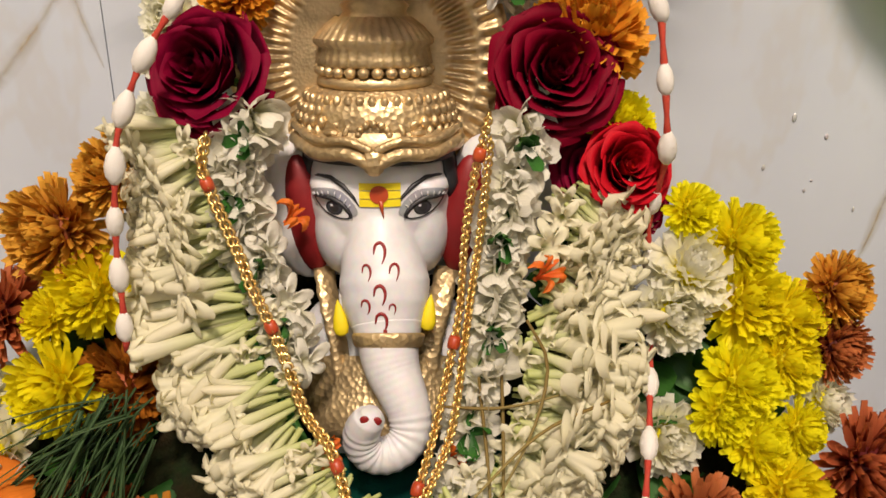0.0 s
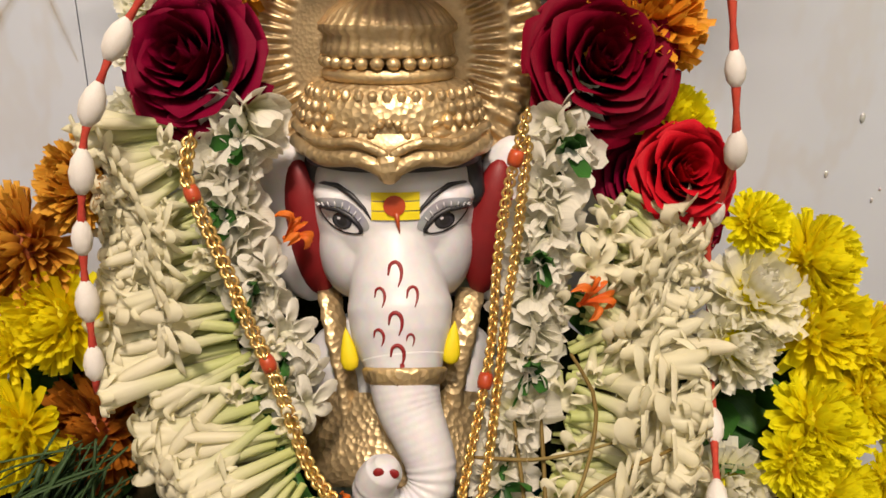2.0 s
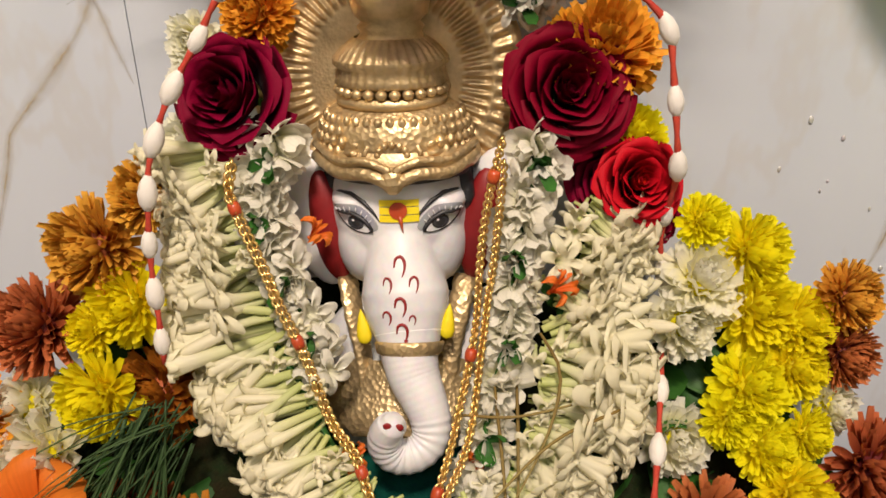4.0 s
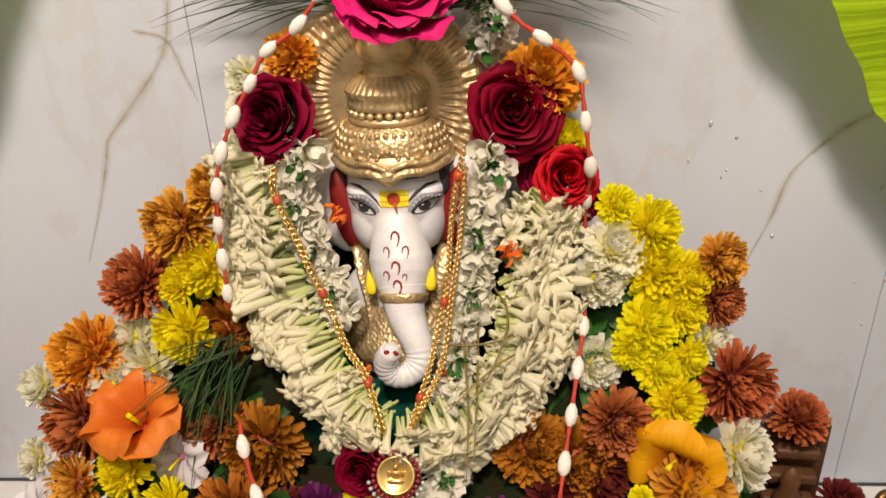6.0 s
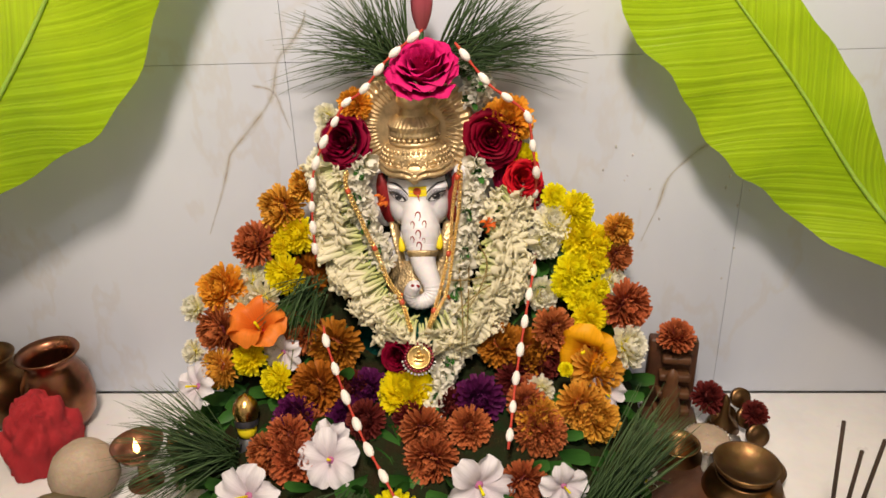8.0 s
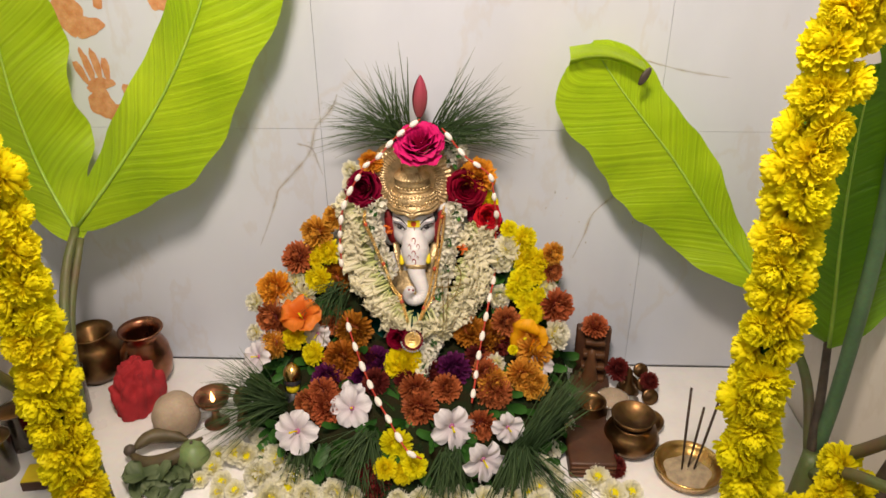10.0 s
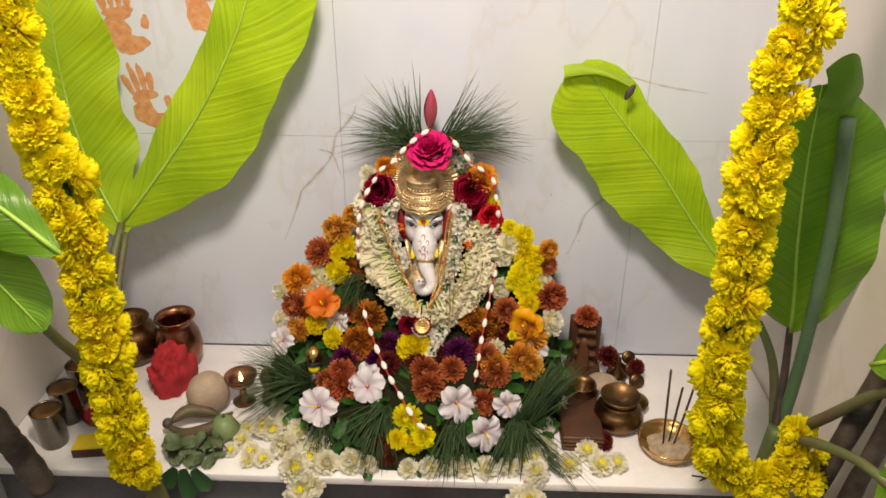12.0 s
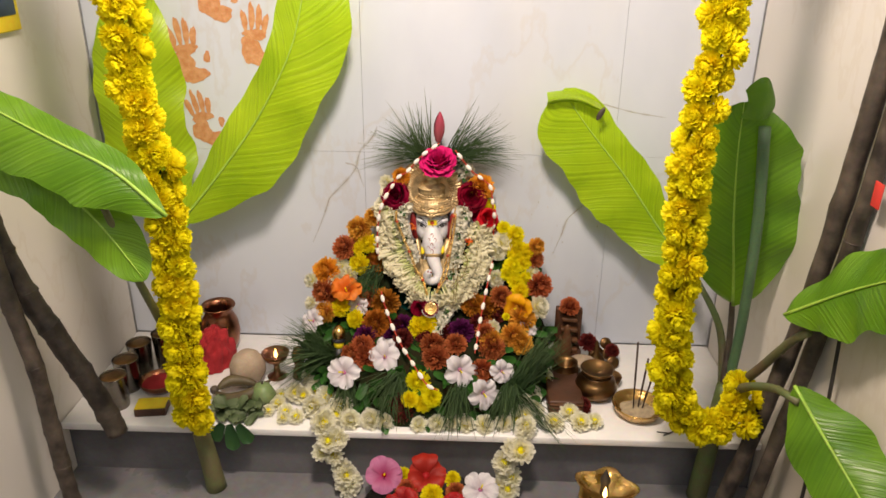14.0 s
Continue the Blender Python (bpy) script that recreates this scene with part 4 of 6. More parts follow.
grass_tuft("tuft of thin green grass fanning out behind the crown", (0.0, -0.045, 0.945), [(-0.6, 0, 1), (-1, -0.05, 0.55), (-0.3, 0, 1), (-1, -0.03, 0.2)], 170, 0.18, 51, 0.4, jitter=0.30)
grass_tuft("tuft of thin green grass fanning out behind the crown", (0.075, -0.045, 0.945), [(0.7, 0, 1), (1, -0.05, 0.75), (1, -0.05, 0.5), (1, -0.03, 0.3)], 170, 0.19, 52, 0.55, jitter=0.28)
grass_tuft("long green grass beside the flower mound", (-0.265, -0.31, 0.425), [(-1, 0.1, 0.75), (-0.8, 0, 0.9), (-1, -0.1, 0.35), (-0.7, -0.4, 0.0)], 230, 0.165, 53, 0.45)
grass_tuft("long green grass beside the flower mound", (0.262, -0.395, 0.385), [(0.75, 0.5, 0.85), (0.6, 0.35, 0.9), (0.85, 0.6, 0.6), (0.3, -0.2, -0.2)], 230, 0.20, 54, 0.22, jitter=0.16)
grass_tuft("short green grass hanging over the platform", (-0.06, -0.40, 0.42), [(-0.5, -0.6, -0.5), (-0.9, -0.5, -0.3), (0.1, -0.6, -0.6)], 130, 0.11, 55, 0.7)
grass_tuft("short green grass hanging over the platform", (0.11, -0.43, 0.40), [(-0.3, -0.5, -0.7), (0.2, -0.5, -0.8)], 120, 0.10, 56, 0.6)
grass_tuft("short green grass hanging over the platform", (-0.20, -0.40, 0.40), [(-0.3, -0.5, -0.7), (0.2, -0.5, -0.8)], 120, 0.10, 58, 0.6)
grass_tuft("short green grass hanging over the platform", (0.25, -0.42, 0.40), [(-0.3, -0.5, -0.7), (0.2, -0.5, -0.8)], 110, 0.10, 59, 0.6)
grass_tuft("green grass stuck between garland and flowers", (-0.14, -0.155, 0.63), [(-0.6, -0.5, -0.8), (-1, -0.4, -0.3), (-0.3, -0.4, -1)], 80, 0.095, 57, 0.5)


# ---- tuberose garland ----
def bud_mesh(seed):
    r = random.Random(seed)
    k = r.uniform(-0.26, 0.26)
    pts = [(k * t * t, 0, t) for t in (0, 0.15, 0.35, 0.55, 0.72, 0.86, 0.95, 1.0)]
    return Shape().tube(pts, [0.026, 0.038, 0.054, 0.066, 0.074, 0.066, 0.040, 0.004], 8).mesh("bud", [TUBEROSE])


def open_floret(seed, mat, n, tube, reach, narrow, cup):
    """One open floret: a tube that flares into n rounded lobes, all one surface."""
    r = random.Random(seed)
    tilt = [r.uniform(-0.16, 0.16) for _ in range(n)]
    size = [r.uniform(0.82, 1.12) for _ in range(n)]

    def fn(u, v):
        a = 2 * math.pi * u
        if v < 0.36:
            k = v / 0.36
            return ((0.045 + 0.04 * k * k) * math.cos(a), (0.045 + 0.04 * k * k) * math.sin(a), tube * k)
        k = (v - 0.36) / 0.64
        q = a * n / (2 * math.pi)
        lobe = abs(math.cos(math.pi * q)) ** narrow
        m = int(round(q)) % n
        rr = 0.085 + reach * size[m] * k * (1 - (1 - lobe) * min(1, 1.25 * k) * 0.86)
        z = tube + cup * math.sin(k * 2.0) + (tilt[m] - 0.10) * k * k * lobe - 0.05 * (1 - lobe) * k
        return (rr * math.cos(a), rr * math.sin(a), z)
    s = Shape().grid(fn, n * 8, 9)
    return s.mesh("floret", [mat])


BUDS = [bud_mesh(i) for i in range(8)]
HALVES = [open_floret(90 + i, TUBEROSE, 6, 0.72, 0.10 + 0.05 * i, 1.0, 0.34) for i in range(4)]
FLORETS = [open_floret(60 + i, TUBEROSE, 6, 0.52, 0.46, 1.1, 0.30) for i in range(4)]


def double_blossom(seed):
    """A full jasmine blossom: two whorls of rounded cupped petals."""
    s, r = Shape(), random.Random(seed)
    for n, th0, L, w in ((4, 28, 0.62, 0.30), (6, 66, 0.78, 0.32)):
        for k in range(n):
            th, ph = radians(th0 + r.uniform(-10, 12)), 2 * math.pi * (k + 0.4 * (n == 6)) / n + r.uniform(-0.2, 0.2)
            d = Vector((math.sin(th) * math.cos(ph), math.sin(th) * math.sin(ph), math.cos(th)))
            up = Vector((-math.cos(th) * math.cos(ph), -math.cos(th) * math.sin(ph), math.sin(th)))
            petal_strip(s, d * 0.08, d, up, L * r.uniform(0.85, 1.1), w * r.uniform(0.85, 1.15), r.uniform(0.1, 0.6), 0.32, nu=6, nv=7, tipw=0.60)
    s.tube([(0, 0, -0.55), (0, 0, -0.2), (0, 0, 0.1)], [0.07, 0.09, 0.13], 8)
    return s.mesh("blossom", [JASMINE])


STARS = [double_blossom(70 + i) for i in range(5)] + [open_floret(76, JASMINE, 6, 0.3, 0.62, 0.7, 0.30)]


def place_piece(name, me, parent, p, d, size, spin):
    ob = new(name, me)
    ob.parent = parent
    ob.matrix_basis = facing(p, d, size, spin)
    return ob


def tuberose_garland():
    ob = thing("tuberose_garland", "thick creamy tuberose bud garland round the statue's neck", "garland")
    legs = [([(-0.105, -0.072, 0.80), (-0.092, -0.082, 0.745), (-0.080, -0.100, 0.690), (-0.048, -0.134, 0.640), (-0.016, -0.168, 0.600), (0.018, -0.190, 0.570)], -1),
            ([(0.160, -0.074, 0.762), (0.138, -0.092, 0.705), (0.130, -0.116, 0.655), (0.112, -0.148, 0.612), (0.080, -0.176, 0.582), (0.035, -0.190, 0.568)], 1)]
    for pts, sx in legs:
        line = along(pts, 146)
        part("string", Shape().tube(line[::6], 0.004, 6), SPROUT, ob, "green string")
        # sheaves of near-parallel buds, each fanned about its own direction
        sheaves = 15
        for h in range(sheaves):
            t = (h + 0.5) / sheaves
            i0 = int(t * 145)
            tang = (line[min(i0 + 2, 145)] - line[max(i0 - 2, 0)]).normalized()
            side = Vector((-tang.z, 0, tang.x)) * sx
            lean = 0.26 * math.sin(h * 2.1 + sx) + (-0.22 if t > 0.3 else 0.1)
            base = side + tang * lean + Vector((0, -0.10 - 0.22 * rng.random(), 0))
            lead = rng.choice((0.0, 0.2, 0.5)) if t > 0.3 else 0.7
            for k in range(-5, 6):
                c0 = line[min(145, max(0, i0 + round(k * 0.9)))]
                out = rng.uniform(-0.016, 0.010) * (0.7 if t < 0.35 else 1.0)
                d = base + tang * (0.05 * k) + Vector((rng.uniform(-0.09, 0.09), -0.20 * rng.random(), rng.uniform(-0.09, 0.09)))
                size = rng.uniform(0.058, 0.078) * (0.70 if t < 0.35 else 0.95 if t < 0.6 else 0.78)
                start = c0 + side * out + Vector((0, 0.45 * out - 0.010 * rng.random(), 0))
                tip = start + d.normalized() * size * 0.85
                if math.hypot(tip.x - 0.024, tip.z - 0.546) < 0.036:
                    continue
                pick = rng.random()
                if pick < 0.60 * (1 - lead):
                    place_piece("bud", rng.choice(BUDS), ob, start, d, size, rng.uniform(0, 360))
                elif pick < 1 - 0.45 * lead:
                    place_piece("half_open_floret", rng.choice(HALVES), ob, start, d, size * 0.96, rng.uniform(0, 360))
                else:
                    place_piece("floret", rng.choice(FLORETS), ob, start, d + Vector((0, -0.35, 0)), size * 0.84, rng.uniform(0, 360))
        # short florets that face outwards along the inner edge
        for h in range(18):
            i0 = min(145, int((h + rng.random()) / 18 * 145))
            tang = (line[min(i0 + 2, 145)] - line[max(i0 - 2, 0)]).normalized()
            side = Vector((-tang.z, 0, tang.x)) * sx
            p = line[i0] + side * rng.uniform(-0.020, 0.004) + Vector((0, -0.002, 0))
            if math.hypot(p.x - 0.024, p.z - 0.546) < 0.050:
                continue
            d = Vector((rng.uniform(-0.5, 0.5), -0.8, rng.uniform(-0.5, 0.3))) + side * rng.uniform(-0.2, 0.6)
            place_piece("floret", rng.choice(FLORETS + HALVES), ob, p, d, rng.uniform(0.026, 0.036), rng.uniform(0, 360))
        # open florets that close the V above the pendant
        for h in range(9):
            x = 0.024 + sx * 0.0048 * h
            p = Vector((x, -0.196 + 0.0004 * h, 0.583 + 0.0024 * h + rng.uniform(-0.006, 0.006)))
            d = Vector((sx * 0.07 * h + rng.uniform(-0.3, 0.3), -0.7, -0.55 + rng.uniform(-0.3, 0.2)))
            place_piece("floret", rng.choice(FLORETS + HALVES), ob, p, d, rng.uniform(0.028, 0.038), rng.uniform(0, 360))
        under = Shape()
        for i in range(170):
            k = rng.randrange(146)
            c = line[k]
            h = int(k / 146 * sheaves)
            tang = (line[min(k + 1, 145)] - line[max(k - 1, 0)]).normalized()
            side = Vector((-tang.z, 0, tang.x)) * sx
            lean = 0.26 * math.sin(h * 2.1 + sx) - 0.18
            d = (side + tang * lean + Vector((rng.uniform(-0.1, 0.1), -0.25 * rng.random(), rng.uniform(-0.1, 0.1)))).normalized()
            a = c + side * (0.045 * rng.random() - 0.020) + Vector((0, 0.010 - 0.016 * rng.random(), 0))
            L = rng.uniform(0.044, 0.060) * (0.85 if k < 40 else 1.0)
            bend = Vector((rng.uniform(-1, 1), 0, rng.uniform(-1, 0.2))) * 0.006
            under.tube([a + d * (L * q) + bend * q * q for q in (0, 0.3, 0.55, 0.75, 0.9, 1.0)], [w * L for w in (0.024, 0.034, 0.048, 0.070, 0.052, 0.005)], 7)
        tagged(part("under_layer", under, TUBEROSE, ob), kind="stuff")


tuberose_garland()


def jasmine_strand(label, pts, n):
    ob = thing("jasmine_strand", label, "garland", group="jasmine strands")
    line = along(pts, n)
    part("string", Shape().tube(line[::4] + [line[-1]], 0.0025, 6), SPROUT, ob, "green string")
    for i, c in enumerate(line):
        a = i * 2.4
        d = Vector((math.cos(a), -0.75 + 0.3 * math.sin(a * 1.7), 0.5 * math.sin(a) - 0.15))
        me = rng.choice(STARS)
        place_piece("petals", me, ob, c + Vector((0, 0.004, 0)), d, rng.uniform(0.023, 0.030), rng.uniform(0, 360))
    s = Shape()
    for k in range(4):
        c = line[int((k + 0.3) * n / 4)]
        for q in range(4):
            d = Vector((rng.uniform(-1, 1), -0.5, rng.uniform(-1, 1))).normalized()
            petal_strip(s, c + Vector((0, -0.010, 0)), d, Vector((0, -1, 0)), rng.uniform(0.014, 0.022), 0.0042, 0.4, 0.5, nv=6, tipw=0.2, ruffle=0.002, seed=k)
    part("leaves", s, SPROUT, ob, "small green leaves")


jasmine_strand("white jasmine strand hanging beside the statue's face", [(-0.060, -0.086, 0.808), (-0.071, -0.092, 0.777), (-0.072, -0.096, 0.751), (-0.066, -0.100, 0.731), (-0.056, -0.108, 0.706), (-0.043, -0.115, 0.680), (-0.037, -0.124, 0.652)], 30)
jasmine_strand("white jasmine strand hanging beside the statue's face", [(0.112, -0.088, 0.806), (0.114, -0.092, 0.784), (0.106, -0.098, 0.752), (0.099, -0.106, 0.723), (0.097, -0.115, 0.694), (0.092, -0.130, 0.668), (0.081, -0.150, 0.635), (0.074, -0.178, 0.590)], 36)
jasmine_strand("white flower bunch behind the crown's halo", [(0.105, -0.03, 0.885), (0.118, -0.035, 0.91), (0.108, -0.04, 0.94), (0.09, -0.04, 0.955)], 26)
jasmine_strand("white jasmine hanging below the marigold", [(0.066, -0.205, 0.545), (0.068, -0.22, 0.52), (0.05, -0.25, 0.49), (0.04, -0.27, 0.47)], 20)

strew(flower("small_orange_flower", "small torn orange flower beside the statue's ear", "flower", hibiscus_petals(37, 4, 0.30, 1.0, 0.22), HIBORANGE, HIBORANGE, None, 0.12, "small orange flowers"),
      [(-0.043, -0.086, 0.738, 0.013), (0.123, -0.118, 0.709, 0.014), (-0.015, -0.165, 0.606, 0.012), (0.066, -0.165, 0.606, 0.011)], 1.0, lambda p: Vector((0.8, -0.4, 0.7)), 0.1)
straw = Shape()
for k, pts in enumerate(([(0.115, -0.14, 0.69), (0.128, -0.15, 0.665), (0.118, -0.175, 0.635), (0.09, -0.21, 0.60)], [(0.17, -0.16, 0.645), (0.12, -0.18, 0.632), (0.07, -0.215, 0.602)],
                         [(0.10, -0.14, 0.66), (0.099, -0.18, 0.62), (0.095, -0.235, 0.56)], [(0.085, -0.15, 0.655), (0.09, -0.2, 0.60), (0.088, -0.24, 0.545)], [(0.06, -0.16, 0.64), (0.10, -0.165, 0.642), (0.15, -0.16, 0.652)])):
    line = along(pts, 12)
    straw.tube(line, [0.0009, 0.0011, 0.0012, 0.0012, 0.0012, 0.0011, 0.001, 0.001, 0.0009, 0.0008, 0.0006, 0.0003], 5)
solid("dry_grass_stalks", straw, petal("dry_straw", (0.22, 0.15, 0.04), (0.30, 0.24, 0.08), 0.6, 0.1), "thin dry grass stalks caught in the garland", "grass", "stuff")


# ---- gold chain with pendant ----
def torus(s, at, rad, thin, m=None, seg=12, ring=6, mat=0):
    pts = [(rad * math.cos(2 * math.pi * k / seg), rad * math.sin(2 * math.pi * k / seg)) for k in range(seg)]
    base = len(s.v)
    for x, y in pts:
        q = Vector((x, y, 0)).normalized()
        for j in range(ring):
            a = 2 * math.pi * j / ring
            p = Vector((x, y, 0)) + q * (thin * math.cos(a)) + Vector((0, 0, thin * math.sin(a)))
            p = (m @ p) if m else p
            s.v.append((p[0] + at[0], p[1] + at[1], p[2] + at[2]))
    for k in range(seg):
        for j in range(ring):
            k2, j2 = (k + 1) % seg, (j + 1) % ring
            s.f.append((base + k * ring + j, base + k2 * ring + j, base + k2 * ring + j2, base + k * ring + j2))
            s.m.append(mat)
            s.uv += [(0.5, 0.5)] * 4


def gold_chain():
    ob = thing("gold_chain", "fine gold chain with orange beads and a round pendant", "necklace")
    legs = [[(-0.082, -0.116, 0.801), (-0.084, -0.122, 0.784), (-0.079, -0.126, 0.769), (-0.062, -0.136, 0.730), (-0.056, -0.142, 0.716), (-0.039, -0.152, 0.680), (-0.022, -0.168, 0.640), (-0.004, -0.186, 0.623), (0.013, -0.216, 0.582)],
            [(0.090, -0.116, 0.814), (0.081, -0.120, 0.774), (0.076, -0.126, 0.737), (0.072, -0.140, 0.691), (0.060, -0.168, 0.643), (0.053, -0.186, 0.622), (0.036, -0.218, 0.580)],
            [(0.091, -0.116, 0.799), (0.086, -0.122, 0.742), (0.081, -0.132, 0.712), (0.076, -0.150, 0.682), (0.067, -0.176, 0.631), (0.050, -0.206, 0.605), (0.035, -0.217, 0.579)]]
    for n, pts in enumerate(legs):
        line = along(pts, 96)
        s = Shape()
        for i in range(95):
            d = (line[i + 1] - line[i]).normalized()
            m = d.to_track_quat("X", "Z").to_matrix().to_4x4() @ pose(0, 0, 0, 90 * (i % 2) + 45, 0, 0)
            torus(s, line[i], 0.0031 if n == 0 else 0.0025, 0.0011 if n == 0 else 0.0009, m, 10, 6)
        part("chain", s, CHAINGOLD, ob)
        for k in ((10, 44, 78) if n == 0 else (8, 50, 82) if n == 1 else ()):
            part("bead", Shape().tube([line[k - 1], line[k], line[k + 1], line[k + 2]], [0.0034, 0.0041, 0.0041, 0.0034], 12), CORAL, ob, "orange glass bead")
    m = facing((0.024, -0.232, 0.546), (0.0, -0.8, 0.6), 1.0)
    s = Shape().lathe([(0.0005, 0.002), (0.014, 0.002), (0.0155, 0.0035), (0.0175, 0.0035), (0.018, 0.001), (0.017, -0.002), (0.0005, -0.002)], 40, 0, m=m)
    disc = part("pendant", s, CHAINGOLD, ob, "round gold pendant with a raised relief")
    relief = Shape()
    for x, y, a, b in ((0, -0.0055, 0.0085, 0.003), (0, 0.000, 0.0045, 0.005), (0, 0.0065, 0.003, 0.0035), (-0.006, 0.001, 0.002, 0.004), (0.006, 0.001, 0.002, 0.004)):
        p = m @ Vector((x, y, 0.0025))
        relief.ball(p, (a, 0.0018, b), 10, 6)
    part("relief", relief, CHAINGOLD, disc)
    for k in range(26):
        a = 2 * math.pi * k / 26
        part("ruby", Shape().ball(m @ Vector((0.0208 * math.cos(a), 0.0208 * math.sin(a), 0.001)), 0.0026, 8, 6), RUBY, disc, "")
    for k in range(13):
        a = math.pi * (1.08 + 0.84 * k / 12)
        part("pearl", Shape().ball(m @ Vector((0.0256 * math.cos(a), 0.0256 * math.sin(a), 0.0)), 0.0021, 8, 6), PEARL, disc, "")


gold_chain()


# ---- cotton bead garlands ----
COTTON_BEAD = Shape().lathe([(0.0002, -0.5), (0.08, -0.45), (0.20, -0.24), (0.25, 0.02), (0.21, 0.28), (0.09, 0.45), (0.0002, 0.5)], 14).mesh("cotton_bead", [COTTON])


def cotton_garland(label, pts, n, size=0.025):
    ob = thing("cotton_bead_garland", label, "garland", group="cotton bead garlands")
    line = along(pts, n * 4 + 1)
    part("thread", Shape().tube(line, [0.0016 + 0.0008 * (i % 2) for i in range(len(line))], 6), THREAD, ob, "red thread")
    for i in range(n):
        c = line[i * 4 + 2]
        d = line[min(i * 4 + 3, len(line) - 1)] - line[i * 4 + 1]
        place_piece("bead", COTTON_BEAD, ob, c, d, size * rng.uniform(0.92, 1.12), 0)


cotton_garland("white cotton bead garland on red thread", [(0.041, -0.10, 1.004), (-0.010, -0.10, 0.965), (-0.050, -0.105, 0.921), (-0.078, -0.107, 0.902), (-0.094, -0.110, 0.877), (-0.114, -0.118, 0.845), (-0.129, -0.126, 0.808), (-0.134, -0.130, 0.778), (-0.138, -0.132, 0.740), (-0.138, -0.136, 0.700), (-0.138, -0.140, 0.668)], 12, 0.023)
cotton_garland("white cotton bead garland on red thread", [(-0.122, -0.205, 0.585), (-0.115, -0.225, 0.566), (-0.092, -0.265, 0.524), (-0.073, -0.295, 0.495), (-0.046, -0.345, 0.475), (-0.019, -0.385, 0.457), (0.004, -0.42, 0.441), (0.027, -0.45, 0.428), (0.055, -0.46, 0.419)], 8)
cotton_garland("white cotton bead garland on red thread", [(0.085, -0.10, 0.985), (0.131, -0.105, 0.928), (0.157, -0.105, 0.908), (0.187, -0.105, 0.882), (0.195, -0.107, 0.848), (0.200, -0.110, 0.811), (0.204, -0.104, 0.784), (0.203, -0.086, 0.738), (0.207, -0.092, 0.690), (0.201, -0.128, 0.645), (0.190, -0.175, 0.612), (0.176, -0.225, 0.555), (0.167, -0.262, 0.518), (0.161, -0.30, 0.491), (0.154, -0.345, 0.468)], 16, 0.023)


# ---- white flower string along the platform ----
def flower_string(name, label, spots, petals, mat, core_mat, group=""):
    ob = thing(name, label, "garland", group=group)
    me = petals.mesh("flower_head", [mat])
    core = core_ball(0.36, 0.14).mesh("flower_centre", [core_mat])
    for x, y, z, r in spots:
        n = Vector((rng.uniform(-0.5, 0.5), -0.8 + rng.uniform(-0.3, 0.3), 0.7 + rng.uniform(-0.4, 0.4)))
        p = Vector((x, y, z)) - n.normalized() * r * 0.3
        head = place_piece("flower_head", me, ob, p, n, r * 1.12, rng.uniform(0, 360))
        c = new("flower_centre", core)
        c.parent = head
    return ob


def spread(spots, r, k):
    """Doubles the heads of a string with small shifts."""
    out = []
    for x, y, z, _ in spots:
        for j in range(k):
            out.append((x + rng.uniform(-0.026, 0.026) * (j > 0), y + rng.uniform(-0.016, 0.016) * (j > 0), max(z, 0.15) + rng.uniform(-0.004, 0.012) * (j > 0), r * rng.uniform(0.8, 1.1)))
    return out


mum_daisy = chrysanthemum_petals(64, 0.17, 70, 18, 0.60, 0.12, 36)
flower_string("white_flower_string", "string of small white chrysanthemums drooping over the platform edge",
              spread([(-0.318, -0.30, 0.33, 0.03), (-0.335, -0.37, 0.33, 0.026), (-0.30, -0.345, 0.33, 0.03), (-0.263, -0.383, 0.33, 0.031), (-0.292, -0.427, 0.33, 0.028), (-0.227, -0.457, 0.33, 0.03), (-0.25, -0.490, 0.330, 0.033), (-0.215, -0.512, 0.288, 0.034), (-0.228, -0.515, 0.24, 0.031),
               (-0.204, -0.525, 0.193, 0.037), (-0.182, -0.535, 0.16, 0.035)], 0.033, 2), mum_daisy, WHITE, YELLOW, "white flower strings")
flower_string("white_flower_string", "string of small white chrysanthemums drooping over the platform edge",
              spread([(0.366, -0.271, 0.34, 0.033), (0.329, -0.329, 0.33, 0.032), (0.292, -0.386, 0.33, 0.028), (0.326, -0.408, 0.33, 0.031), (0.274, -0.456, 0.33, 0.027), (0.290, -0.492, 0.325, 0.033), (0.262, -0.515, 0.275, 0.034), (0.240, -0.52, 0.235, 0.031),
               (0.258, -0.525, 0.192, 0.031), (0.232, -0.535, 0.16, 0.031)], 0.033, 2), mum_daisy, WHITE, YELLOW, "white flower strings")
flower_string("white_flower_row", "row of pale chrysanthemums along the platform edge",
              [(-0.182, -0.470, 0.325, 0.030), (-0.128, -0.468, 0.325, 0.031), (-0.085, -0.475, 0.32, 0.024), (0.005, -0.475, 0.32, 0.024), (0.05, -0.475, 0.32, 0.026), (0.09, -0.47, 0.322, 0.026), (0.131, -0.468, 0.322, 0.028), (0.186, -0.470, 0.322, 0.028), (0.233, -0.465, 0.322, 0.026)], mum_soft, WHITE, YELLOW)
